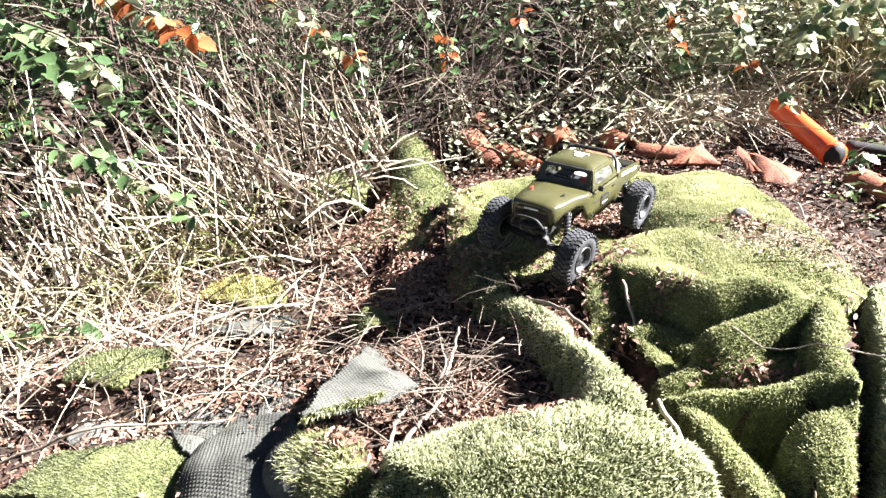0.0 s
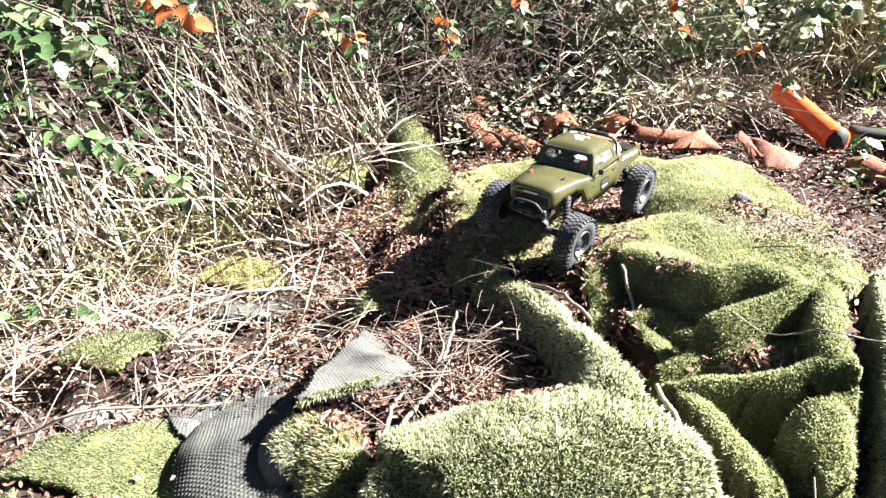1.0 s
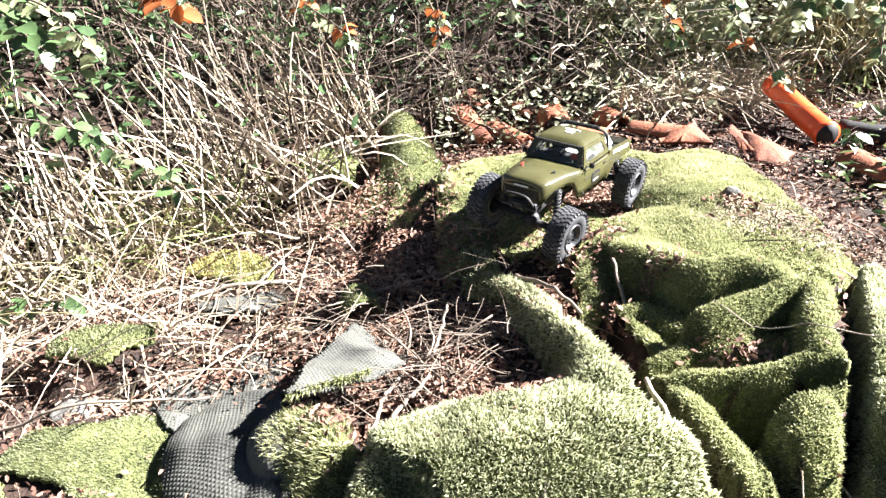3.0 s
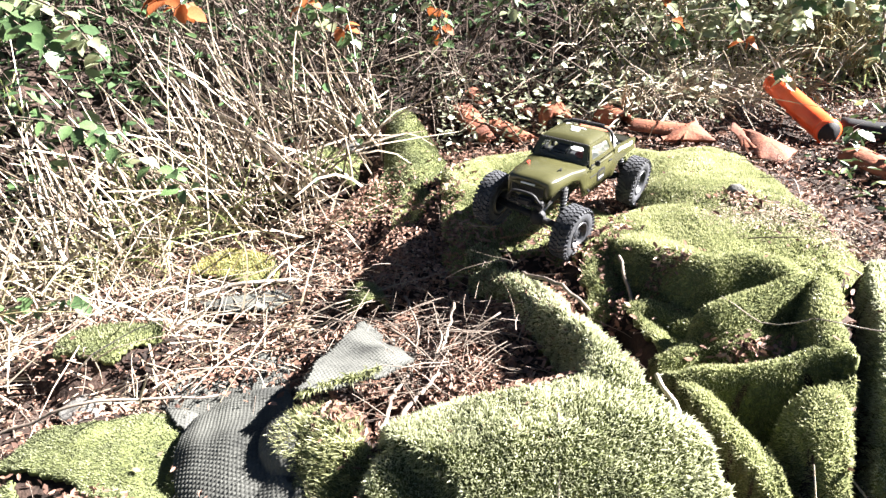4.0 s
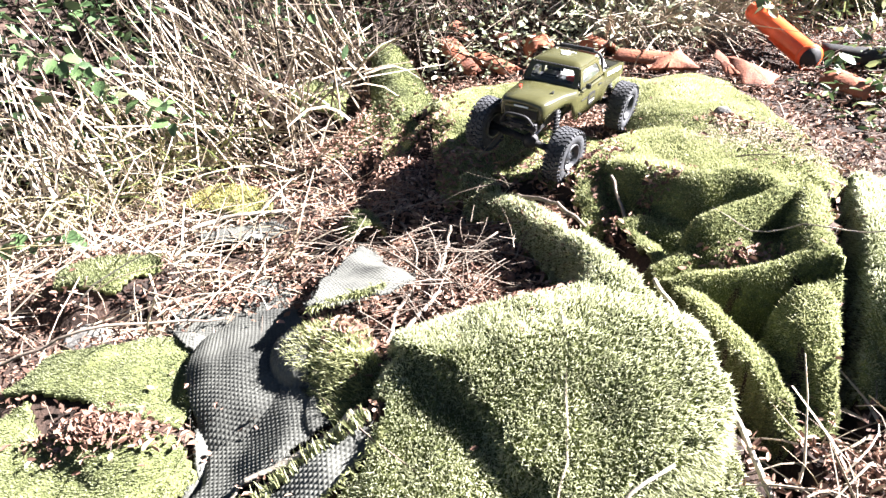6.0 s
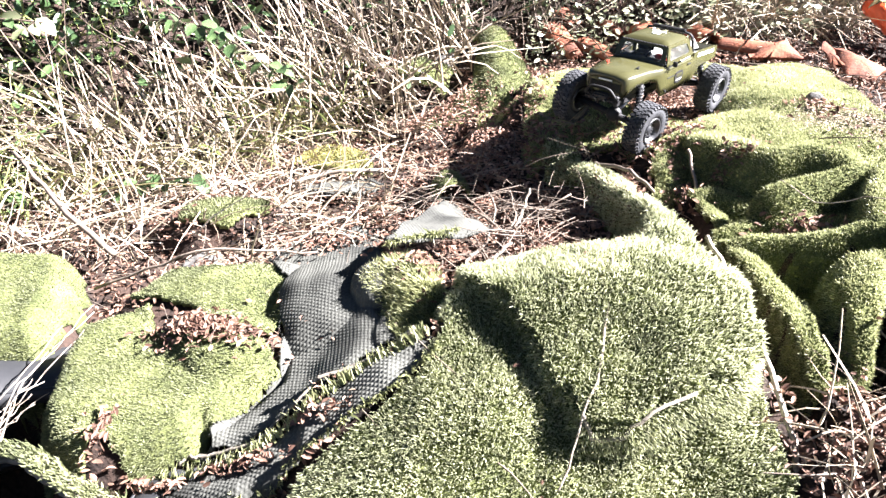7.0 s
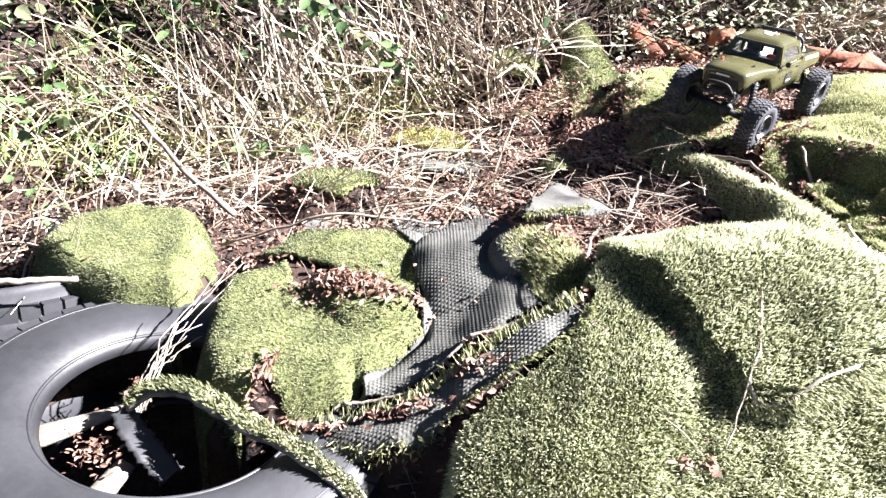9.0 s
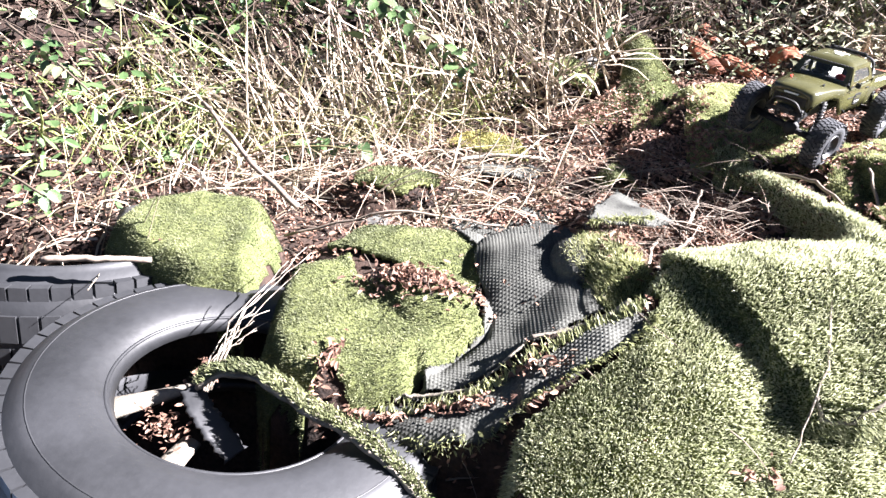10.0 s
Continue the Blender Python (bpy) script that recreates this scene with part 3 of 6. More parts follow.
def woven(outline, label, angle, raise_by=0.003, pitch=0.0054, tall=0.0026, cell=0.0015, lift=None, name="carpet_backing"):
    xs, ys = [p[0] for p in outline], [p[1] for p in outline]
    X, Y = np.meshgrid(np.arange(min(xs) - 0.01, max(xs) + 0.01, cell), np.arange(min(ys) - 0.01, max(ys) + 0.01, cell))
    m = inside(X + 0.006 * value_noise(X, Y, 30, 21), Y + 0.006 * value_noise(X, Y, 30, 22), outline)
    a = radians(angle)
    U, W = X * math.cos(a) + Y * math.sin(a), -X * math.sin(a) + Y * math.cos(a)
    U = U + 0.004 * value_noise(X, Y, 9, 23)
    W = W + 0.004 * value_noise(X, Y, 9, 24)
    row = np.floor(W / pitch)
    rib = np.abs(np.sin(math.pi * W / pitch)) ** 0.8 * np.abs(np.sin(math.pi * (U / (pitch * 1.25) + 0.5 * row))) ** 0.8
    Z = height(X, Y) + raise_by + tall * rib + (lift(X, Y) if lift else 0)
    Z = Z + 0.007 * value_noise(X, Y, 16, 25)
    q = m[:-1, :-1] & m[1:, :-1] & m[:-1, 1:] & m[1:, 1:]
    ids = np.arange(X.size).reshape(X.shape)
    f = np.stack([ids[:-1, :-1], ids[:-1, 1:], ids[1:, 1:], ids[1:, :-1]], -1)[q]
    used, inv = np.unique(f, return_inverse=True)
    ob = mesh_obj(name, np.stack([X, Y, Z], -1).reshape(-1, 3)[used], inv.reshape(-1, 4), WEAVE)
    s = ob.modifiers.new("thickness", "SOLIDIFY")
    s.thickness, s.offset = 0.006, -1.0
    MATS.append(outline)
    # frayed yarn along the cut edge
    run = [(a[0] + (b[0] - a[0]) * u, a[1] + (b[1] - a[1]) * u) for a, b in zip(outline, outline[1:] + outline[:1]) for u in np.arange(0, 1, 0.004 / max(math.dist(a, b), 0.004))]
    q = np.array(run) + rng.normal(0, 0.002, (len(run), 2))
    out = q - q.mean(0)
    out /= np.linalg.norm(out, axis=1)[:, None] + 1e-6
    zq = height(q[:, 0], q[:, 1]) + raise_by + (lift(q[:, 0], q[:, 1]) if lift else 0)
    bv, bf = blades(np.concatenate([q, zq[:, None]], 1), np.concatenate([out * 0.8, np.full((len(q), 1), 0.1)], 1), 0.007, 0.0016, (0, 0, -0.2), 0.35)
    tagged(under(mesh_obj("frayed_edge", bv, bf, WEAVE, smooth=False), ob), "frayed grey yarn along the cut edge", kind="stuff")
    return tagged(ob, label, "carpet backing")


woven([(-0.456, 1.128), (-0.468, 1.185), (-0.446, 1.270), (-0.365, 1.300), (-0.280, 1.285), (-0.248, 1.187), (-0.225, 1.08), (-0.205, 1.0), (-0.18, 0.90), (-0.143, 0.822), (-0.196, 0.796), (-0.243, 0.770), (-0.281, 0.740), (-0.317, 0.703), (-0.350, 0.683), (-0.410, 0.677), (-0.392, 0.712), (-0.358, 0.764), (-0.324, 0.807), (-0.335, 0.845), (-0.345, 0.88), (-0.37, 0.95), (-0.385, 1.04)],
      "long strip of grey woven carpet backing, face down", 42)
turned_flap = woven([(-0.135, 1.300), (-0.105, 1.250), (-0.075, 1.200), (-0.030, 1.135), (-0.078, 1.062), (-0.138, 1.010), (-0.192, 0.985), (-0.182, 1.060), (-0.168, 1.145), (-0.150, 1.220)],
               "pale grey woven backing turned up in a flap", 60, 0.006, lift=lambda x, y: np.maximum(0.166 - 0.10 * np.maximum(x + 0.172 - 0.10 * (y - 1.05), 0) - 0.26 * (y - 1.0) - height(x, y), 0))
k = 420
fx = rng.uniform(-0.192, -0.080, k)
fy = 0.985 + 0.66 * (fx + 0.192)
p = np.stack([fx, fy + rng.normal(0, 0.003, k), np.maximum(height(fx, fy), 0.166 - 0.10 * np.maximum(fx + 0.172, 0)) + 0.004], 1)
bv, bf = blades(p, np.tile((0.0, -0.8, 0.1), (k, 1)), 0.014, 0.0022, (0, -0.1, -0.2), 0.3)
tagged(under(mesh_obj("fringe", bv, bf, PILE, smooth=False), turned_flap), kind="stuff")
woven([(-0.51, 1.505), (-0.46, 1.515), (-0.40, 1.525), (-0.345, 1.528), (-0.30, 1.49), (-0.32, 1.455), (-0.41, 1.455), (-0.47, 1.475)],
      "dark woven carpet scrap under dead stalks", 20, 0.012)


def ribbon(pts, widths, thick, mat, name, label, category, drape=0.0):
    """A strip with thickness along a line of (x, y, z)."""
    P = np.array(pts, float)
    t = np.linspace(0, 1, len(P))
    tt = np.linspace(0, 1, 48)
    c = np.stack([np.interp(tt, t, P[:, i]) for i in range(3)], 1)
    for _ in range(6):
        c[1:-1] = (c[:-2] + 2 * c[1:-1] + c[2:]) / 4
    w = np.interp(tt, np.linspace(0, 1, len(widths)), widths) * (1 + 0.16 * np.sin(tt * 61) * np.sin(tt * 23 + 1))
    d = np.gradient(c, axis=0)
    s = np.stack([-d[:, 1], d[:, 0], np.zeros(48)], 1)
    s /= np.linalg.norm(s, axis=1)[:, None]
    across = np.linspace(-1, 1, 7)
    V = c[:, None, :] + s[:, None, :] * (across[None, :, None] * w[:, None, None] / 2)
    if drape:
        V[:, :, 2] = height(V[:, :, 0], V[:, :, 1]) + drape + 0.0022 * np.abs(np.sin(np.arange(48)[:, None] * 1.3 + across[None, :] * 6)) * (mat is WEAVE)
        c[:, 2] = height(c[:, 0], c[:, 1]) + drape
    ids = np.arange(48 * 7).reshape(48, 7)
    f = np.stack([ids[:-1, :-1], ids[:-1, 1:], ids[1:, 1:], ids[1:, :-1]], -1).reshape(-1, 4)
    ob = mesh_obj(name, V.reshape(-1, 3), f, mat)
    so = ob.modifiers.new("thickness", "SOLIDIFY")
    so.thickness, so.offset = thick, 1.0
    tagged(ob, label, category)
    return ob, V.reshape(-1, 3), f, c, s, w


# fringed strip of backing at the foot of the mound, and its pale hem
SP = np.array([(-0.450, 0.622), (-0.387, 0.617), (-0.326, 0.622), (-0.287, 0.642), (-0.247, 0.668), (-0.203, 0.694), (-0.160, 0.724), (-0.114, 0.747), (-0.088, 0.770)])
ST = np.linspace(0, 1, 40)
sc = np.stack([np.interp(ST, np.linspace(0, 1, 9), SP[:, i]) for i in range(2)], 1)
for _ in range(5):
    sc[1:-1] = (sc[:-2] + 2 * sc[1:-1] + sc[2:]) / 4
sd = np.gradient(sc, axis=0)
ss = np.stack([-sd[:, 1], sd[:, 0]], 1) / np.linalg.norm(sd, axis=1)[:, None]
sw = np.interp(ST, (0, 0.2, 0.5, 0.8, 1), (0.040, 0.060, 0.062, 0.050, 0.028))
left_edge, right_edge = sc + ss * sw[:, None] / 2, sc - ss * sw[:, None] / 2
strip = woven([tuple(q) for q in left_edge] + [tuple(q) for q in right_edge[::-1]], "grey woven carpet strip with a fringe of green turf tufts", 40, 0.004, name="fringed_strip")
for edge in (-1, 1):
    k = 520
    i = rng.integers(0, 40, k)
    q = sc[i] + ss[i] * (edge * sw[i] / 2)[:, None] + rng.normal(0, 0.003, (k, 2))
    p = np.concatenate([q, (height(q[:, 0], q[:, 1]) + 0.008)[:, None]], 1)
    n = np.concatenate([ss[i] * edge * 0.9, np.full((k, 1), 0.25)], 1)
    bv, bf = blades(p, n, 0.014 if edge < 0 else 0.019, 0.0026, (0, -0.05, -0.1), 0.20)
    tagged(under(mesh_obj("fringe", bv, bf, PILE, smooth=False), strip), kind="stuff")
ribbon([(-0.250, 0.752, 0.06), (-0.220, 0.764, 0.075), (-0.186, 0.771, 0.10), (-0.154, 0.782, 0.12), (-0.116, 0.799, 0.128)], (0.008, 0.014, 0.022, 0.025, 0.012), 0.003, HEM, "hem_strip", "pale frayed hem torn from a carpet", "hem", 0.012)
# strip of turf that hangs over the tyre
flap, FV, FF, *_ = ribbon([(-0.735, 0.620, -0.025), (-0.700, 0.637, 0.0), (-0.64, 0.634, 0.012), (-0.585, 0.605, 0.016), (-0.53, 0.578, 0.014), (-0.47, 0.566, 0.006), (-0.41, 0.546, -0.010), (-0.355, 0.532, -0.045), (-0.32, 0.50, -0.09)], (0.026, 0.028, 0.028, 0.026, 0.024, 0.018), 0.006, HEM, "turf_flap", "narrow strip of turf with a pale backing hanging over the tyre", "turf strip")
ft = np.concatenate([FF[:, [0, 1, 2]], FF[:, [0, 2, 3]]])
p, n, area = scatter_on(FV, ft, 2600)
n = np.where(n[:, 2:] < 0, -n, n)
bv, bf = blades(p + (0, 0, 0.007), n, 0.010, 0.0026, LIE, 0.35)
tagged(under(mesh_obj("nap", bv, bf, MOSS, smooth=False), flap), kind="stuff")

# ---- tubes, sticks ----


def tube(pts, radii, sides=7, smooth_steps=0, closed_ends=True):
    P = np.array(pts, float)
    if smooth_steps:
        t, tt = np.linspace(0, 1, len(P)), np.linspace(0, 1, smooth_steps)
        P = np.stack([np.interp(tt, t, P[:, i]) for i in range(3)], 1)
        for _ in range(3):
            P[1:-1] = (P[:-2] + 2 * P[1:-1] + P[2:]) / 4
    R = np.interp(np.linspace(0, 1, len(P)), np.linspace(0, 1, len(radii)), radii)
    d = np.gradient(P, axis=0)
    d /= np.linalg.norm(d, axis=1)[:, None] + 1e-12
    ref = np.array([0.31, 0.17, 0.93])
    u = np.cross(d, ref)
    u /= np.linalg.norm(u, axis=1)[:, None]
    w = np.cross(d, u)
    a = np.linspace(0, 2 * math.pi, sides, endpoint=False)
    V = P[:, None, :] + R[:, None, None] * (np.cos(a)[None, :, None] * u[:, None, :] + np.sin(a)[None, :, None] * w[:, None, :])
    ids = np.arange(len(P) * sides).reshape(len(P), sides)
    nxt = np.roll(ids, -1, axis=1)
    f = np.stack([ids[:-1], nxt[:-1], nxt[1:], ids[1:]], -1).reshape(-1, 4)
    V = V.reshape(-1, 3)
    tri = np.zeros((0, 3), int)
    if closed_ends:
        c0, c1 = len(V), len(V) + 1
        V = np.concatenate([V, P[:1], P[-1:]])
        tri = np.concatenate([np.stack([nxt[0], ids[0], np.full(sides, c0)], -1), np.stack([ids[-1], nxt[-1], np.full(sides, c1)], -1)])
    return V, [f, tri]


def stick(pts, r0, r1, label, mat=TWIG, name="stick", steps=14, wobble=0.0014):
    P = np.array(pts, float)
    wobble = min(wobble, 0.012 * float(np.linalg.norm(P[-1] - P[0])))
    t, tt = np.linspace(0, 1, len(P)), np.linspace(0, 1, steps)
    P = np.stack([np.interp(tt, t, P[:, i]) for i in range(3)], 1) + np.random.default_rng(int(abs(pts[0][0]) * 9999)).normal(0, wobble, (steps, 3))
    v, f = tube(P, (r0, r1), 6)
    return tagged(mesh_obj(name, v, f, mat), label, "stick", "loose sticks")


def on(x, y, dz=0.0):
    return (x, y, float(height(x, y)) + dz)


stick([(0.290, 0.940, 0.232), (0.316, 0.85, 0.205), (0.341, 0.748, 0.160), (0.355, 0.66, 0.120), (0.35, 0.52, 0.07)], 0.0032, 0.004, "long pale bare branch lying along the edge of the turf", WOODPALE, "branch", 18)
stick([(0.331, 1.330, 0.206), (0.335, 1.25, 0.170), (0.335, 1.159, 0.142)], 0.003, 0.0035, "short grey stick leaning in a hollow of the turf", wobble=0.0012)
stick([(0.431, 1.113, 0.250), (0.475, 1.050, 0.235), (0.530, 1.005, 0.275), (0.575, 0.960, 0.285), (0.62, 0.91, 0.318)], 0.0009, 0.0011, "thin pale stem lying over the folds", WOODPALE)
stick([on(0.605, 0.93, 0.02), on(0.64, 0.80, 0.02), on(0.63, 0.68, 0.02), on(0.60, 0.60, 0.02)], 0.0018, 0.0015, "thin dry vine on the bright turf", WOODPALE)
stick([on(0.152, 0.867, 0.016), on(0.141, 0.76, 0.016), on(0.128, 0.694, 0.016), on(0.111, 0.642, 0.018), on(0.097, 0.606, 0.018), on(0.084, 0.576, 0.016)], 0.0018, 0.0012, "thin pale vine trailing down the turf", WOODPALE, wobble=0.002)
stick([on(0.108, 0.639, 0.020), on(0.120, 0.627, 0.018), on(0.151, 0.626, 0.018), on(0.183, 0.637, 0.020), on(0.24, 0.664, 0.020)], 0.003, 0.0022, "frayed grey cord along the turf's edge", HEM, "cord")
stick([(-0.435, 0.662, -0.020), (-0.422, 0.676, -0.014), (-0.405, 0.670, -0.010), (-0.362, 0.675, 0.004), (-0.321, 0.676, 0.022), (-0.293, 0.708, 0.040), (-0.258, 0.754, 0.066), (-0.226, 0.763, 0.082)], 0.003, 0.002, "pale frayed cord along the foot of the backing", HEM, "cord", 26, 0.0015)
stick([on(0.035, 1.33, 0.04), on(0.02, 1.27, 0.02), on(0.01, 1.22, 0.015)], 0.003, 0.003, "pale twig leaning beside the truck", WOODPALE)
stick([on(-0.04, 1.19, 0.02), on(-0.065, 1.10, 0.03), on(-0.08, 1.0, 0.03)], 0.003, 0.0035, "forked pale twig among dead leaves", TWIG)
stick([on(-0.06, 1.03, 0.015), on(-0.03, 1.08, 0.03), on(0.01, 1.13, 0.02)], 0.0045, 0.003, "broken pale root end in the leaf litter", TWIG)
stick([on(-0.10, 1.32, 0.03), on(-0.02, 1.20, 0.045), on(0.03, 1.10, 0.02)], 0.0026, 0.0018, "grey twig across the leaf litter")
stick([on(-0.06, 1.40, 0.02), on(-0.03, 1.27, 0.05), on(-0.04, 1.15, 0.02)], 0.0026, 0.0018, "grey twig across the leaf litter")
stick([on(0.0, 1.36, 0.02), on(0.01, 1.24, 0.04), on(-0.01, 1.12, 0.02)], 0.0022, 0.0016, "grey twig across the leaf litter")
stick([on(-0.13, 1.25, 0.02), on(0.0, 1.19, 0.03), on(0.11, 1.22, 0.05)], 0.0022, 0.0016, "grey twig across the leaf litter")
stick([on(0.16, 1.34, 0.02), on(0.21, 1.24, 0.04), on(0.25, 1.17, 0.05)], 0.004, 0.003, "dark twig lying across two folds of turf")
stick([on(-0.78, 1.06, 0.02), on(-0.55, 1.08, 0.03), on(-0.35, 1.12, 0.02)], 0.003, 0.002, "thin dark twig across the moss")
stick([on(-0.80, 1.17, 0.03), on(-0.95, 1.26, 0.08), on(-1.12, 1.38, 0.16)], 0.007, 0.005, "grey dead branch leaning into the straw", TWIG, "branch")
stick([(-1.08, 0.745, 0.055), (-1.0, 0.77, 0.06), (-0.91, 0.805, 0.055)], 0.006, 0.005, "grey branch lying on the edge of the tyre", TWIG, "branch", wobble=0.0015)
stick([on(-0.53, 1.50, 0.02), on(-0.44, 1.535, 0.03), on(-0.31, 1.545, 0.02)], 0.006, 0.004, "pale stick at the foot of the moss stone", WOODPALE)
for i in range(9):
    x, y = -0.742 + 0.002 * i, 0.650 + 0.002 * i
    tip = rng.normal((0.050, 0.085, 0.085), (0.030, 0.03, 0.015)) if i < 5 else rng.normal((0.080, 0.190, 0.150), (0.022, 0.02, 0.01))
    stick([(x, y - 0.02, -0.06), (x + 0.25 * tip[0] - 0.004, y + 0.35 * tip[1], -0.06 + 0.6 * tip[2]), (x + tip[0], y + tip[1], -0.06 + tip[2])], 0.0016, 0.0007, "dry stem growing up through the tyre", WOODPALE, wobble=0.002)

# ---- old car tyres ----


def car_tyre(place, label, R=0.300, hole=0.195, wide=0.185, lugs=54, proud=0.0):
    root = new("car_tyre")
    tagged(root, label, "tyre", "old car tyres")
    half = wide / 2
    prof = [(hole, half * 0.62), (hole + 0.008, half * 0.80), (hole + 0.03, half * 0.95), (hole + 0.055, half * 1.0), (R - 0.050, half * 0.95), (R - 0.040, half * 0.90), (R - 0.018, half * 0.70), (R - 0.005, half * 0.50), (R, half * 0.2), (R, -half * 0.3), (R - 0.004, -half * 0.66), (R - 0.014, -half * 0.78), (R - 0.035, -half * 0.93), (hole + 0.055, -half), (hole + 0.02, -half * 0.9), (hole, -half * 0.62),
            (hole + 0.012, -half * 0.60), (hole + 0.03, -half * 0.78), (R - 0.03, -half * 0.7), (R - 0.016, 0.0), (R - 0.03, half * 0.7), (hole + 0.03, half * 0.78), (hole + 0.012, half * 0.60)]
    n = 96
    ang = np.linspace(0, 2 * math.pi, n, endpoint=False)
    pr = np.array(prof)
    V = np.stack([pr[None, :, 0] * np.cos(ang)[:, None], pr[None, :, 0] * np.sin(ang)[:, None], np.tile(pr[:, 1], (n, 1))], -1)
    ids = np.arange(n * len(pr)).reshape(n, len(pr))
    a, b = ids, np.roll(ids, -1, axis=0)
    f = np.stack([a, b, np.roll(b, -1, axis=1), np.roll(a, -1, axis=1)], -1).reshape(-1, 4)
    under(mesh_obj("casing", V.reshape(-1, 3), f, RUBBER_OLD), root)
    # raised ring and shoulder blocks
    for rr, zz, r in ((R - 0.052, half * 0.952, 0.0012), (hole + 0.012, half * 0.82, 0.003)):
        c = [(rr * math.cos(q), rr * math.sin(q), zz) for q in np.linspace(0, 2 * math.pi, 73)]
        v, ff = tube(c, (r, r), 6, closed_ends=False)
        under(mesh_obj("sidewall_ring", v, ff, RUBBER_OLD), root)
    bm = bmesh.new()
    for i in range(lugs):
        for zc, lo, hi in ((half * 0.60, R - 0.040, R - 0.009 + proud), (0.0, R - 0.004, R + 0.004), (-half * 0.56, R - 0.020, R - 0.0025 + proud)):
            q = 2 * math.pi * (i + (0.5 if zc == 0 else 0)) / lugs
            m = pose(0, 0, 0, 0, 0, math.degrees(q)) @ pose((lo + hi) / 2, 0, zc) @ Matrix.Diagonal((hi - lo, 2 * math.pi * R / lugs * 0.84, half * (0.52 if zc == 0 else 0.34), 1))
            bmesh.ops.create_cube(bm, size=1, matrix=m)
    part("tread", bm, RUBBER_OLD, root)
    root.matrix_world = place
    return root


car_tyre(pose(-0.673, 0.618, -0.093, -5.2, 6.9, 0), "worn black car tyre lying flat at the foot of the mound", R=0.333, hole=0.172, wide=0.19)
car_tyre(pose(-1.19, 0.975, -0.125, -12, -3, 0), "second worn car tyre with deep tread, half buried under moss", wide=0.19, proud=0.003)
for a, b, r0, r1, lab in (((-0.865, 0.575, -0.075), (-0.745, 0.665, -0.055), 0.024, 0.007, "bent pale plastic channel inside the tyre"), ((-0.735, 0.475, -0.10), (-0.715, 0.565, -0.075), 0.024, 0.016, "cracked pale plastic pipe end inside the tyre")):
    v, f = tube([a, ((a[0] + b[0]) / 2, (a[1] + b[1]) / 2 - 0.006, (a[2] + b[2]) / 2 + 0.004), b], (r0, r1), 16, 10)
    v = np.array(v)
    v[:, 2] = (v[:, 2] - a[2]) * 0.55 + a[2]
    tagged(mesh_obj("pipe_piece", v, f, HEM), lab, "pipe")
# grey tongue; tyre rubber's dark colour stands in for the flap's shade on it
ribbon([(-0.740, 0.615, -0.030), (-0.715, 0.592, -0.040), (-0.680, 0.572, -0.058), (-0.640, 0.556, -0.085)], (0.030, 0.038, 0.040, 0.038), 0.005, RUBBER_OLD, "shaded_tongue", "dark grey tongue hanging into the tyre, shade in its colour", "rubber strip")
tarp, *_ = ribbon([(-1.05, 0.36, -0.12), (-0.93, 0.35, -0.02), (-0.84, 0.28, -0.02), (-0.74, 0.16, -0.05), (-0.70, 0.02, -0.1)], (0.10, 0.12, 0.12, 0.12, 0.1), 0.003, BLUE, "tarpaulin", "crumpled blue plastic sheet with a pale edge", "plastic sheet")
v, f = tube([(-1.03, 0.42, -0.10), (-0.90, 0.405, -0.005), (-0.80, 0.325, -0.005), (-0.69, 0.195, -0.04), (-0.64, 0.04, -0.09)], (0.006, 0.006), 8, 30)
tagged(under(mesh_obj("edge_cord", v, f, HEM), tarp), "pale rolled edge of the sheet")

# ---- terracotta and pipes at the back ----


def roof_tile(a, b, r0, r1, label, arc=150, roll=0.0, mat=CLAY):
    """A half-round clay tile from a to b."""
    A, B = Vector(a), Vector(b)
    d = (B - A)
    ln = d.length
    m = Matrix.Translation(A) @ d.to_track_quat("X", "Z").to_matrix().to_4x4() @ pose(0, 0, 0, roll)
    n, k = 14, 9
    V = []
    for i in range(k):
        s = i / (k - 1)
        r = r0 + (r1 - r0) * s
        for j in range(n):
            q = radians(90 - arc / 2 + arc * j / (n - 1))
            jag = 0.006 * math.sin(j * 2.7 + a[0] * 40) * (s > 0.95 or s < 0.05)
            V.append(m @ Vector((ln * s + jag, r * math.cos(q), r * math.sin(q) - r * 0.35)))
    ids = np.arange(n * k).reshape(k, n)
    f = np.stack([ids[:-1, :-1], ids[:-1, 1:], ids[1:, 1:], ids[1:, :-1]], -1).reshape(-1, 4)
    ob = mesh_obj("roof_tile", np.array([tuple(v) for v in V]), f, mat)
    s = ob.modifiers.new("thickness", "SOLIDIFY")
    s.thickness, s.offset = 0.011, -1
    bev = ob.modifiers.new("worn", "BEVEL")
    bev.width, bev.segments, bev.limit_method = 0.003, 2, "ANGLE"
    return tagged(ob, label, "roof tile", "broken clay tiles")


roof_tile(on(0.075, 2.44, 0.016), on(0.165, 2.245, -0.006), 0.058, 0.040, "broken orange clay tile sunk in dead leaves", 110)
roof_tile(on(0.175, 2.34, 0.012), on(0.268, 2.195, -0.004), 0.052, 0.042, "broken orange clay tile sunk in dead leaves", 110)
roof_tile(on(0.362, 2.39, 0.030), on(0.363, 2.277, 0.018), 0.048, 0.048, "brown weathered clay pipe end under ivy", 200)
roof_tile(on(0.510, 2.32, 0.016), on(0.540, 2.225, 0.018), 0.044, 0.040, "orange clay tile end standing proud of the litter", 180)
roof_tile(on(0.560, 2.185, 0.006), on(0.690, 2.100, -0.004), 0.046, 0.052, "long orange clay tile lying along the bank", 130, -8)
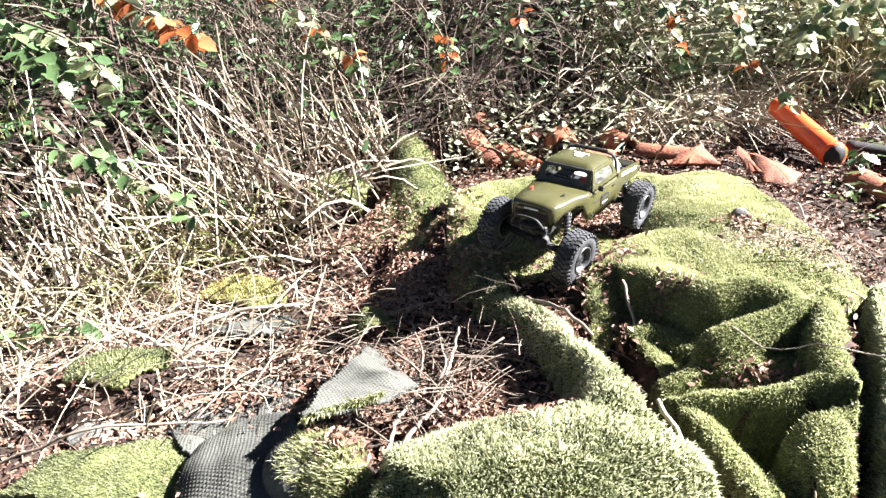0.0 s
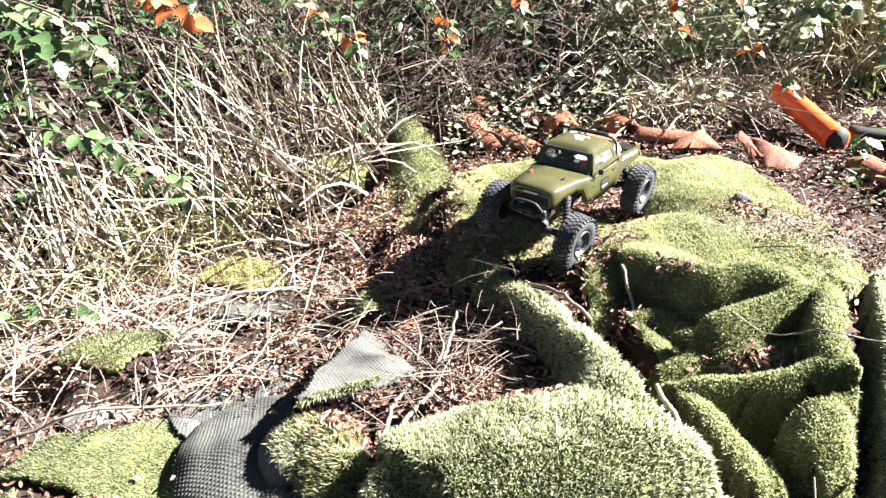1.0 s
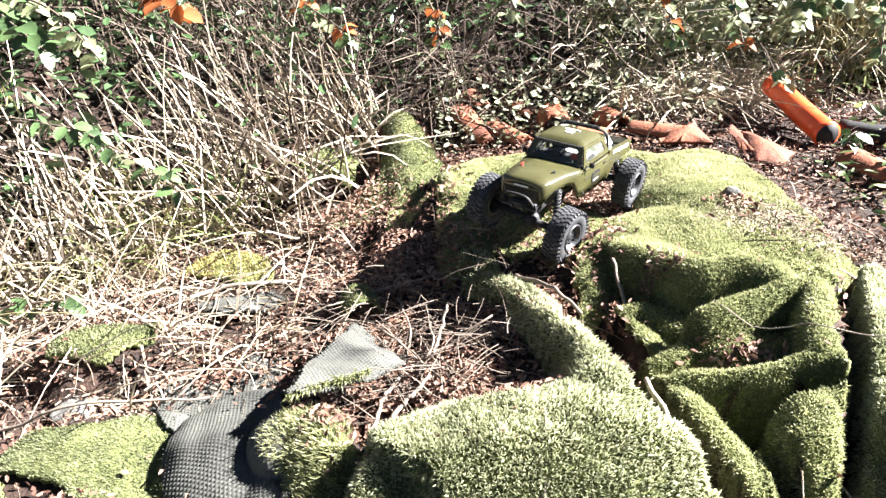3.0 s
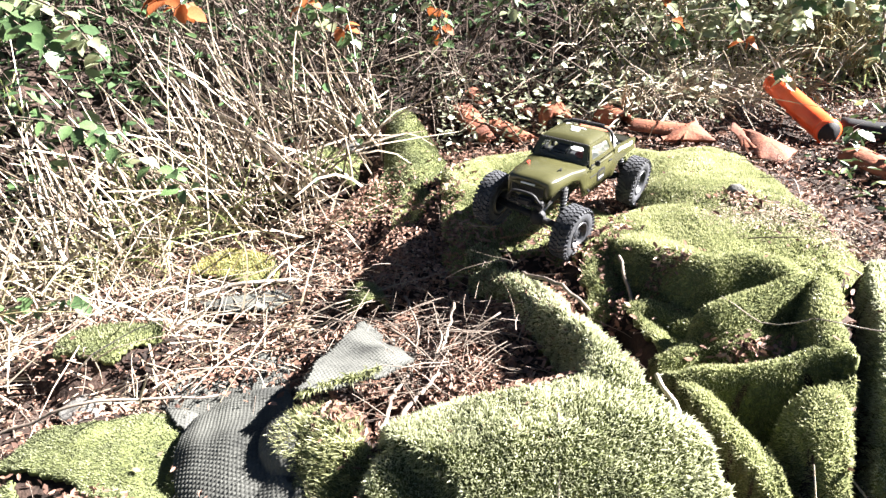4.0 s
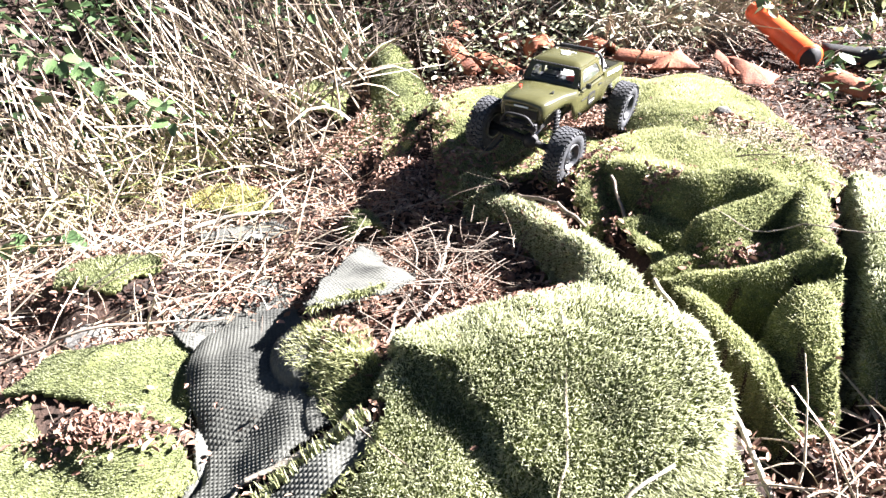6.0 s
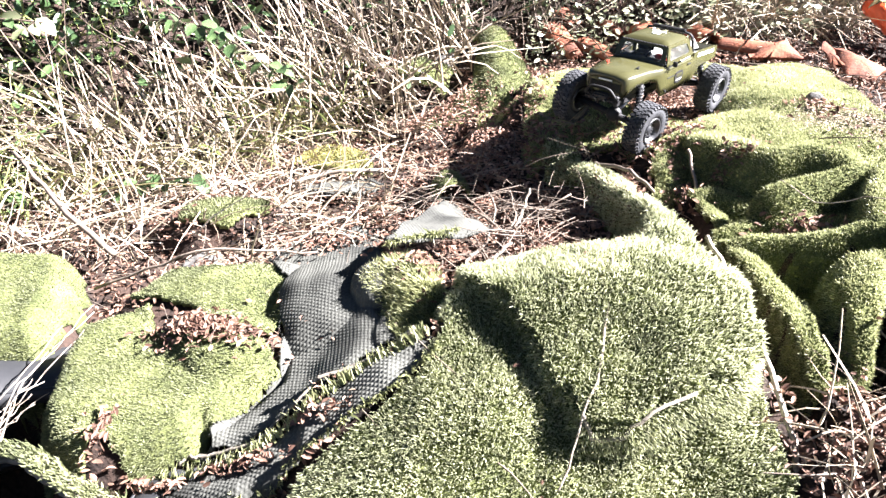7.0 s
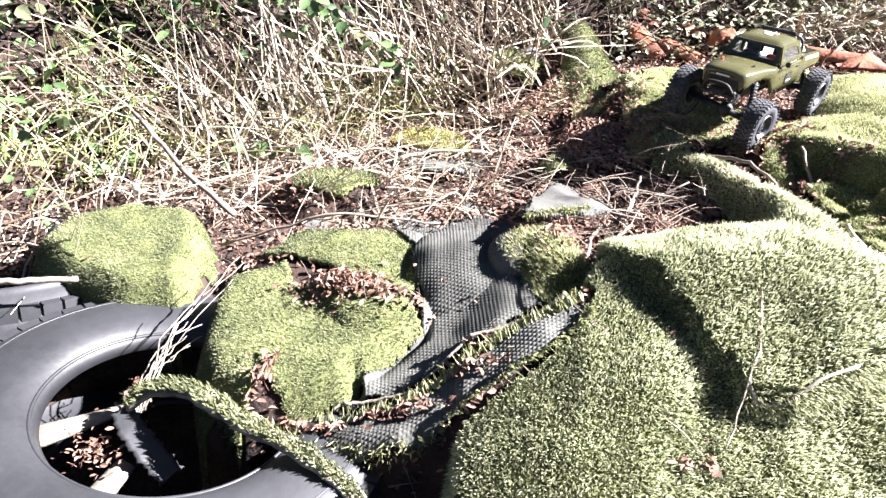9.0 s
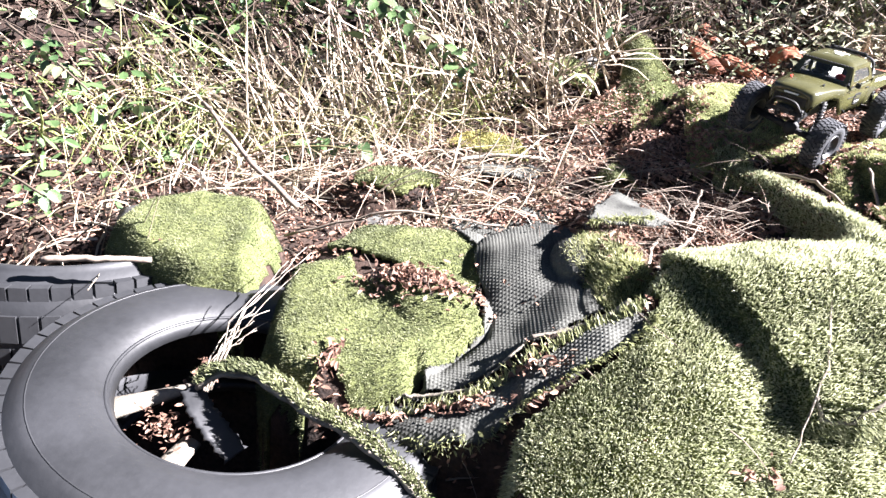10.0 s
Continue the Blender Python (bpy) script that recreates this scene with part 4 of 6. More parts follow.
roof_tile(on(1.012, 1.845, 0.010), on(1.04, 1.70, 0.004), 0.055, 0.045, "shaded brown clay tile under bramble", 120)


def tile_shard(corners, label, hump=0.010):
    """A flat broken piece of clay tile with irregular edges, a little arched."""
    r = np.random.default_rng(len(label) + round(corners[0][0] * 100))
    rim = []
    for (ax, ay, az), (bx, by, bz) in zip(corners, corners[1:] + corners[:1]):
        for u in np.linspace(0, 1, 7)[:-1]:
            rim.append((ax + (bx - ax) * u + r.normal(0, 0.0022), ay + (by - ay) * u + r.normal(0, 0.0022), az + (bz - az) * u))
    rim = np.array(rim)
    mid = rim.mean(0)
    V, f, n = [tuple(mid + (0, 0, hump))], [], len(rim)
    for s in (0.33, 0.66, 1.0):
        V += [tuple(mid + (q - mid) * s + (0, 0, hump * (1 - s * s))) for q in rim]
    f3 = [(0, 1 + i, 1 + (i + 1) % n) for i in range(n)]
    f4 = [(1 + k * n + i, 1 + (k + 1) * n + i, 1 + (k + 1) * n + (i + 1) % n, 1 + k * n + (i + 1) % n) for k in range(2) for i in range(n)]
    ob = mesh_obj("roof_tile", np.array(V), [np.array(f3), np.array(f4)], CLAY)
    so = ob.modifiers.new("thickness", "SOLIDIFY")
    so.thickness, so.offset = 0.013, -1
    be = ob.modifiers.new("worn", "BEVEL")
    be.width, be.segments, be.limit_method = 0.0025, 2, "ANGLE"
    return tagged(ob, label, "roof tile", "broken clay tiles")


tile_shard([on(0.600, 2.041, 0.014), on(0.655, 2.030, 0.020), on(0.735, 2.010, 0.016), on(0.712, 2.122, 0.036), on(0.665, 2.095, 0.030)], "flat broken orange clay tile at the turf's edge")
tile_shard([on(0.788, 1.862, 0.012), on(0.838, 1.836, 0.008), on(0.896, 1.897, 0.018), on(0.832, 2.020, 0.034), on(0.812, 2.030, 0.034)], "wedge of broken orange clay tile sunk in dead leaves", 0.014)
tile_shard([on(0.772, 1.930, 0.012), on(0.800, 1.905, 0.018), on(0.808, 2.030, 0.032), on(0.790, 2.055, 0.034)], "narrow edge of a broken clay tile", 0.004)
roof_tile(on(0.41, 2.19, 0.010), on(0.49, 2.17, 0.0), 0.048, 0.038, "small brown clay shard in the litter", 90)
roof_tile(on(0.248, 2.47, 0.008), on(0.308, 2.385, 0.002), 0.055, 0.055, "flat shard of clay tile in the litter", 70)
roof_tile(on(0.10, 2.52, 0.008), on(0.15, 2.47, 0.002), 0.055, 0.05, "flat shard of clay tile in the litter", 70)
v, f = tube([(1.000, 2.32, 0.276), (1.003, 2.21, 0.262), (1.008, 2.10, 0.245), (1.018, 1.995, 0.228)], (0.031, 0.032, 0.033, 0.033), 24, 18)
pipe = tagged(mesh_obj("plastic_pipe", v, f, ORANGE), "bright orange plastic pipe poking out of the bank", "pipe")
v, f = tube([(1.0171, 2.004, 0.2295), (1.0185, 1.990, 0.2272)], (0.0352, 0.0352), 24)
tagged(under(mesh_obj("collar", v, f, ORANGE), pipe), "paler socket end")
# black disc set on the closed end; its colour stands in for inner shade
v, f = tube([(1.0180, 1.994, 0.2278), (1.0187, 1.987, 0.2267)], (0.0295, 0.0295), 24)
tagged(under(mesh_obj("opening", v, f, BLACK), pipe), "black disc painted as the shaded mouth of the pipe")
v, f = tube([(1.075, 2.05, 0.225), (1.16, 1.995, 0.222), (1.35, 1.93, 0.22), (1.6, 1.86, 0.21)], (0.026, 0.028, 0.030, 0.03), 12, 14)
tagged(mesh_obj("black_pipe", v, f, BLACK), "dull black pipe lying on the bank", "pipe")


def stone(x, y, r, flat, label, seed, mat=STONE, dz=0.0):
    bm = bmesh.new()
    bmesh.ops.create_icosphere(bm, subdivisions=3, radius=1)
    for vv in bm.verts:
        k = 1 + 0.22 * noise.noise(vv.co * 1.6 + Vector((seed, 0, 0))) + 0.08 * noise.noise(vv.co * 5 + Vector((seed, 3, 0)))
        vv.co = Vector((vv.co.x * r * k, vv.co.y * r * k * 0.8, vv.co.z * r * flat * k))
    ob = link_bm("stone", bm, mat, True)
    ob.matrix_world = pose(*on(x, y, dz), 0, 0, seed * 57)
    return tagged(ob, label, "stone", "stones")


stone(-0.62, 1.19, 0.045, 0.22, "grey flat stone among straw", 1.0)
stone(0.625, 1.57, 0.022, 0.8, "small pale stone on the turf", 2.0)
stone(-0.24, 2.20, 0.055, 0.6, "pale stone at the foot of the hedge", 4.0)
stone(-1.09, 1.04, 0.07, 0.7, "whitish stone beside the moss", 5.0)
stone(-0.362, 0.668, 0.008, 0.8, "small white pebble on the hem", 7.0, dz=0.01)
# curled dark loop of turf, like a short tunnel
c, s = math.cos(0.3), math.sin(0.3)
n, k = 14, 6
V = []
for i in range(k):
    for j in range(n):
        q = math.pi * (0.02 + 0.96 * j / (n - 1))
        lx, ly = 0.037 * math.cos(q), 0.07 * i / (k - 1) - 0.035
        V.append((-0.135 + lx * c - ly * s, 1.40 + lx * s + ly * c, float(height(-0.135, 1.40)) + 0.046 * math.sin(q) - 0.006))
ids = np.arange(n * k).reshape(k, n)
f = np.stack([ids[:-1, :-1], ids[:-1, 1:], ids[1:, 1:], ids[1:, :-1]], -1).reshape(-1, 4)
V = np.array(V)
ob = mesh_obj("turf_curl", V, f, TURF_BACK)
so = ob.modifiers.new("thickness", "SOLIDIFY")
so.thickness, so.offset = 0.006, 0
tagged(ob, "curled scrap of turf standing up like a small tunnel", "turf scrap")
tris = np.concatenate([f[:, [0, 1, 2]], f[:, [0, 2, 3]]])
p, nn, area = scatter_on(V, tris, 900)
out = p - np.array((-0.135, 1.40, V[:, 2].min()))
nn = np.where((nn * out).sum(1)[:, None] < 0, -nn, nn)
bv, bf = blades(p + nn * 0.003, nn, 0.007, 0.0022, (0, 0, 0), 0.3)
tagged(under(mesh_obj("nap", bv, bf, MOSS, smooth=False), ob), kind="stuff")

# ---- the model truck (local x ahead, y to its left, z up from the ground) ----
AX, TR, WR = 0.168, 0.0925, 0.058   # half wheelbase, half track, wheel radius


def lathe(profile, n, mat, name, closed=False):
    """Turns (radius, y) round the y axis."""
    pr = np.array(profile)
    a = np.linspace(0, 2 * math.pi, n, endpoint=False)
    V = np.stack([pr[None, :, 0] * np.cos(a)[:, None], np.tile(pr[:, 1], (n, 1)), pr[None, :, 0] * np.sin(a)[:, None]], -1)
    ids = np.arange(n * len(pr)).reshape(n, len(pr))
    b = np.roll(ids, -1, axis=0)
    if closed:
        f = np.stack([ids, np.roll(ids, -1, 1), np.roll(b, -1, 1), b], -1).reshape(-1, 4)
    else:
        f = np.stack([ids[:, :-1], ids[:, 1:], b[:, 1:], b[:, :-1]], -1).reshape(-1, 4)
    return mesh_obj(name, V.reshape(-1, 3), f, mat)


def box(bm, x0, x1, y0, y1, z0, z1, m=None):
    t = Matrix.Translation(((x0 + x1) / 2, (y0 + y1) / 2, (z0 + z1) / 2)) @ Matrix.Diagonal((x1 - x0, y1 - y0, z1 - z0, 1))
    return bmesh.ops.create_cube(bm, size=1, matrix=(m @ t) if m else t)


def soft_box(name, dims, mat, parent, bevel=0.002, label="", m=None):
    bm = bmesh.new()
    box(bm, *dims, m)
    bmesh.ops.bevel(bm, geom=bm.edges[:], offset=bevel, segments=2, affect="EDGES")
    return part(name, bm, mat, parent, label)


truck = tagged(new("model_truck"), "olive green radio-controlled model pickup with big black tyres, on turf", "model truck")


def build_wheel():
    wheel = lathe([(0.0, 0.010), (0.009, 0.010), (0.010, 0.007), (0.017, 0.005), (0.022, 0.009), (0.026, 0.018), (0.0285, 0.0195), (0.030, 0.018), (0.030, -0.018), (0.024, -0.018), (0.02, 0.0)], 36, RIMMAT, "wheel")
    w = 0.0185
    tyre = lathe([(0.0295, w * 0.80), (0.034, w * 1.0), (0.043, w * 1.04), (0.050, w * 0.98), (0.0535, w * 0.80), (0.0545, w * 0.4), (0.0545, -w * 0.4), (0.0535, -w * 0.80), (0.050, -w * 0.98), (0.043, -w * 1.04), (0.034, -w), (0.0295, -w * 0.80)], 48, RUBBER, "tyre", True)
    under(tyre, wheel)
    bm = bmesh.new()
    lugs = 34
    for i in range(lugs):
        q = 360.0 * i / lugs
        for yc, ln, half, off, skew in ((w * 0.70, 0.0068, w * 0.24, 0.0, 12), (-w * 0.70, 0.0068, w * 0.24, 0.5, -12), (w * 0.22, 0.0070, w * 0.20, 0.35, -20), (-w * 0.22, 0.0070, w * 0.20, 0.85, 20)):
            m = pose(0, 0, 0, 0, q + off * 360 / lugs, 0) @ pose(0.0555, yc, 0, skew)
            box(bm, -0.003, WR - 0.0555, -half, half, -ln / 2, ln / 2, m)
        # shoulder lugs that reach down the sidewall
        for sgn in (1, -1):
            m = pose(0, 0, 0, 0, q + (0 if sgn > 0 else 0.5) * 360 / lugs, 0) @ pose(0.0515, sgn * w * 0.97, 0, 0, 0, sgn * 28)
            box(bm, -0.0012, 0.0040, -0.0018, 0.0018, -0.0024 - 0.0008 * (i % 2), 0.0024 + 0.0008 * (i % 2), m)
    part("tread", bm, RUBBER, wheel)
    for i in range(6):
        q = 2 * math.pi * i / 6
        bm = bmesh.new()
        bmesh.ops.create_cone(bm, cap_ends=True, segments=6, radius1=0.0017, radius2=0.0015, depth=0.004, matrix=pose(0.0125 * math.cos(q), 0.009, 0.0125 * math.sin(q), -90))
        part("bolt", bm, STEEL, wheel, "bright hexagonal wheel bolt")
    for i in range(6):
        q = 60.0 * i + 30
        bm = bmesh.new()
        box(bm, 0.010, 0.024, 0.004, 0.0105, -0.0028, 0.0028, pose(0, 0, 0, 0, q, 0))
        part("spoke", bm, RIMMAT, wheel)
    return wheel


first = build_wheel()
wheels = [first] + [copy_thing(first, Matrix.Identity(4)) for _ in range(3)]
STEER = -5.0
for wob, (sx, sy) in zip(wheels, ((1, 1), (1, -1), (-1, 1), (-1, -1))):
    wob.parent = truck
    wob.matrix_basis = pose(sx * AX, sy * TR, WR - (0.007 * sy if sx > 0 else 0), 0, 17 * sx + 9 * sy, (0 if sy > 0 else 180) + (STEER if sx > 0 else 0))


def body_shell():
    """Bonnet, wings and cab sides, lofted along the length; open below."""
    Z = WR
    rows = []
    for x, w, zb, zt, crown in ((0.200, 0.044, 0.066, 0.108, 0.003), (0.197, 0.050, 0.062, 0.117, 0.004), (0.190, 0.055, 0.075, 0.1215, 0.005), (0.165, 0.060, 0.088, 0.1225, 0.007), (0.120, 0.065, 0.090, 0.122, 0.008),
                                (0.098, 0.071, 0.082, 0.1205, 0.008), (0.085, 0.0735, 0.045, 0.1195, 0.006), (0.078, 0.075, 0.033, 0.119, 0.004), (0.055, 0.076, 0.032, 0.119, 0.0), (0.0, 0.077, 0.033, 0.121, 0.0), (-0.05, 0.077, 0.036, 0.123, 0.0), (-0.062, 0.077, 0.038, 0.124, 0.0)):
        tw = 0.9 * w
        rows.append([(x, s * yy, Z + zz) for s, yy, zz in ((1, w - 0.002, zb), (1, w, zb + (zt - zb) * 0.35), (1, w, zt - 0.017), (1, w - 0.003, zt - 0.007), (1, tw, zt - 0.001), (1, tw * 0.5, zt + crown * 0.8), (1, 0.0, zt + crown),
                                                           (-1, tw * 0.5, zt + crown * 0.8), (-1, tw, zt - 0.001), (-1, w - 0.003, zt - 0.007), (-1, w, zt - 0.017), (-1, w, zb + (zt - zb) * 0.35), (-1, w - 0.002, zb))])
    k = len(rows[0])
    V = np.array(rows).reshape(-1, 3)
    ids = np.arange(len(V)).reshape(-1, k)
    f = np.stack([ids[:-1, :-1], ids[:-1, 1:], ids[1:, 1:], ids[1:, :-1]], -1)
    keep = np.ones(f.shape[:2], bool)
    keep[8:, 3:9] = False       # the cab's opening
    f = f[keep].reshape(-1, 4)
    ob = under(mesh_obj("body", V, f, OLIVE), truck)
    s = ob.modifiers.new("thickness", "SOLIDIFY")
    s.thickness, s.offset = 0.0022, 0
    tagged(ob, "glossy olive green body shell")
    return ob


body_shell()


def framed(name, corners, inset, mat, parent, pane=None, thick=0.003):
    """A four-cornered panel with a window opening, and its pane."""
    c = [Vector(p) for p in corners]
    mid = sum(c, Vector()) / 4
    bm = bmesh.new()
    outer = [bm.verts.new(p) for p in c]
    inner_p = []
    for i in range(4):
        a, b, d = c[i], c[(i + 1) % 4], c[i - 1]
        e1, e2 = (b - a).normalized(), (d - a).normalized()
        inner_p.append(a + e1 * inset[i] + e2 * inset[i])
    # round the opening's corners
    ring = []
    for i in range(4):
        p, nx, pv = inner_p[i], inner_p[(i + 1) % 4], inner_p[i - 1]
        r = 0.007
        ring.append([p + (pv - p).normalized() * r, p + ((pv - p).normalized() + (nx - p).normalized()) * r * 0.29, p + (nx - p).normalized() * r])
    rv = [[bm.verts.new(p) for p in tri] for tri in ring]
    for i in range(4):
        j = (i + 1) % 4
        bm.faces.new((outer[i], rv[i][0], rv[i][1]))
        bm.faces.new((outer[i], rv[i][1], rv[i][2]))
        bm.faces.new((outer[i], rv[i][2], rv[j][0], outer[j]))
    ob = part(name, bm, mat, parent)
    s = ob.modifiers.new("thickness", "SOLIDIFY")
    s.thickness, s.offset = thick, 0
    g = bmesh.new()
    g.faces.new([g.verts.new(p) for tri in ring for p in tri])
    part("window", g, GLASS, ob, "clear model window")
    return ob


Z0, Z1 = WR + 0.119, WR + 0.173
wb, wt, rt, rb = 0.062, 0.046, -0.046, -0.060
yb, yt = 0.074, 0.060
framed("windscreen_frame", [(wb + 0.005, yb - 0.006, Z0 - 0.002), (wb + 0.005, -yb + 0.006, Z0 - 0.002), (wt, -yt, Z1), (wt, yt, Z1)], (0.011, 0.011, 0.011, 0.011), OLIVE, truck)
for s in (1, -1):
    framed("cab_side", [(wb + 0.004, s * yb, Z0), (wt, s * yt, Z1), (rt, s * yt, Z1), (rb, s * yb, Z0 + 0.003)], (0.012, 0.010, 0.013, 0.012), OLIVE, truck)
framed("cab_back", [(rb, yb, Z0 + 0.003), (rb, -yb, Z0 + 0.003), (rt, -yt, Z1), (rt, yt, Z1)], (0.016, 0.016, 0.014, 0.014), OLIVE, truck)
# wiper strip and dotted seal round the windscreen
for z, y0 in ((0.012, 0.064), (0.925, 0.055)):
    bm = bmesh.new()
    zz, xx = Z0 + (Z1 - Z0) * z + 0.004, wb + (wt - wb) * z + 0.0035
    for i in range(15):
        yy = -y0 + 2 * y0 * i / 14
        box(bm, xx - 0.001, xx + 0.0025, yy - 0.0025, yy + 0.0025, zz - 0.0015, zz + 0.0015)
    part("seal_studs", bm, BLACK, truck)
# roof, gently domed with rounded rim
nx, ny = 13, 13
RV = []
for i in range(nx):
    for j in range(ny):
        a, b = -1 + 2 * i / (nx - 1), -1 + 2 * j / (ny - 1)
        edge = max(abs(a), abs(b))
        x = (wt + rt) / 2 + a * ((wt - rt) / 2 + 0.003)
        RV.append((x, b * (yt + 0.003), Z1 + 0.011 * (1 - edge ** 5) - 0.004 * (edge > 0.99) + 0.002 * (1 - b * b)))
ids = np.arange(nx * ny).reshape(nx, ny)
roof = under(mesh_obj("roof", np.array(RV), np.stack([ids[:-1, :-1], ids[:-1, 1:], ids[1:, 1:], ids[1:, :-1]], -1).reshape(-1, 4), OLIVE), truck)
# white mark on the roof: an oval over a bar
bm = bmesh.new()
bmesh.ops.create_cone(bm, cap_ends=True, segments=24, radius1=0.011, radius2=0.011, depth=0.003, matrix=pose(0.0, 0, Z1 + 0.0137) @ Matrix.Diagonal((1.05, 0.9, 1, 1)))
box(bm, -0.016, -0.012, -0.019, 0.019, Z1 + 0.0117, Z1 + 0.0150)
box(bm, -0.016, -0.006, -0.006, 0.006, Z1 + 0.0117, Z1 + 0.0151)
part("roof_mark", bm, WHITE, roof, "plain white painted mark on the roof")

# grille with upright slots, headlights
grille = soft_box("grille", (0.196, 0.2015, -0.043, 0.043, WR + 0.068, WR + 0.110), OLIVE, truck, 0.003)
for i in range(17):
    y = -0.037 + 0.074 * i / 16
    bm = bmesh.new()
    box(bm, 0.2005, 0.2030, y - 0.0014, y + 0.0014, WR + 0.076, WR + 0.100)
    part("slot", bm, BLACK, grille)
bm = bmesh.new()
box(bm, 0.2005, 0.2025, -0.017, 0.017, WR + 0.1045, WR + 0.1085)
part("name_bar", bm, WHITE, grille, "small white bar of unreadable lettering")
# inner block: chassis, motor, seats
soft_box("chassis_rail", (-0.19, 0.19, 0.020, 0.030, WR + 0.026, WR + 0.044), BLACK, truck)
soft_box("chassis_rail", (-0.19, 0.19, -0.030, -0.020, WR + 0.026, WR + 0.044), BLACK, truck)
soft_box("skid_plate", (-0.06, 0.06, -0.03, 0.03, WR + 0.014, WR + 0.028), BLACK, truck, 0.004)
soft_box("gearbox", (-0.03, 0.05, -0.028, 0.028, WR + 0.04, WR + 0.085), BLACK, truck, 0.006)
soft_box("battery_tray", (0.10, 0.18, -0.035, 0.035, WR + 0.045, WR + 0.085), BLACK, truck, 0.004)
soft_box("dashboard", (0.030, 0.062, -0.074, 0.074, WR + 0.095, WR + 0.121), BLACK, truck, 0.004)
soft_box("cab_floor", (-0.058, 0.06, -0.078, 0.078, WR + 0.080, WR + 0.087), BLACK, truck, 0.002)
for s in (1, -1):
    soft_box("seat", (-0.045, -0.005, s * 0.035 - 0.022, s * 0.035 + 0.022, WR + 0.088, WR + 0.108), BLACK, truck, 0.006)
    soft_box("seat_back", (-0.052, -0.038, s * 0.035 - 0.022, s * 0.035 + 0.022, WR + 0.10, WR + 0.148), BLACK, truck, 0.006)
bm = bmesh.new()
bmesh.ops.create_cone(bm, cap_ends=True, segments=16, radius1=0.014, radius2=0.014, depth=0.004, matrix=pose(0.024, 0.035, WR + 0.124, 0, -60))
part("steering_wheel", bm, REDMAT, truck, "small red steering wheel")
# front bumper: plate, winch, hoop
soft_box("bumper_plate", (0.200, 0.212, -0.044, 0.044, WR + 0.046, WR + 0.058), BLACK, truck, 0.003)
soft_box("winch", (0.198, 0.218, -0.020, 0.020, WR + 0.056, WR + 0.070), BLACK, truck, 0.004)
v, f = tube([(0.206, 0.042, WR + 0.055), (0.214, 0.038, WR + 0.066), (0.219, 0.026, WR + 0.090), (0.220, 0.0, WR + 0.093), (0.219, -0.026, WR + 0.090), (0.214, -0.038, WR + 0.066), (0.206, -0.042, WR + 0.055)], (0.0030, 0.0030), 8, 28)
under(mesh_obj("bumper_hoop", v, f, BLACK), truck)
for y in (-0.012, 0.012):
    bm = bmesh.new()
    bmesh.ops.create_cone(bm, cap_ends=True, segments=10, radius1=0.0032, radius2=0.0032, depth=0.006, matrix=pose(0.214, y, WR + 0.052, 0, 90))
    part("hook", bm, RIMMAT, truck)
for y in (-0.038, 0.038):
    bm = bmesh.new()
    bmesh.ops.create_cone(bm, cap_ends=True, segments=14, radius1=0.006, radius2=0.006, depth=0.008, matrix=pose(0.208, y, WR + 0.064, 0, 90))
    part("fog_lamp", bm, BLACK, truck)
# axles, links, shock absorbers
for sx in (1, -1):
    lean = 0.0065 if sx > 0 else 0.0   # the front axle hangs askew
    v, f = tube([(sx * AX, -TR + 0.008, WR + lean), (sx * AX, TR - 0.008, WR - lean)], (0.0075, 0.0075), 10)
    axle = under(mesh_obj("axle", v, f, BLACK), truck)
    bm = bmesh.new()
    bmesh.ops.create_icosphere(bm, subdivisions=2, radius=0.018, matrix=pose(sx * AX, 0.012, WR))
    part("differential", bm, BLACK, axle, smooth=True)
    for sy in (1, -1):
        v, f = tube([(sx * AX * 0.93, sy * 0.05, WR - 0.002), (sx * 0.045, sy * 0.024, WR + 0.02)], (0.003, 0.003), 8)
        under(mesh_obj("link", v, f, BLACK), truck)
        lo, hi = Vector((sx * (AX - 0.004), sy * 0.062, WR + 0.006)), Vector((sx * (AX - 0.028), sy * 0.046, WR + 0.088))
        v, f = tube([tuple(lo), tuple(hi)], (0.0045, 0.0055), 10)
        shock = under(mesh_obj("shock_absorber", v, f, BLACK), truck)
        pts = []
        for i in range(90):
            q = i / 89
            c = lo.lerp(hi, 0.12 + 0.72 * q)
            pts.append((c.x + 0.0078 * math.cos(q * 18 * math.pi), c.y + 0.0078 * math.sin(q * 18 * math.pi), c.z))
        v, f = tube(pts, (0.0011, 0.0011), 5)
        tagged(under(mesh_obj("spring", v, f, RIMMAT), shock), "dark coil spring")
v, f = tube([(0.02, 0, WR + 0.02), (AX, 0.012, WR)], (0.004, 0.004), 8)
under(mesh_obj("drive_shaft", v, f, STEEL), truck)
v, f = tube([(-0.02, 0, WR + 0.02), (-AX, 0.012, WR)], (0.004, 0.004), 8)
under(mesh_obj("drive_shaft", v, f, STEEL), truck)
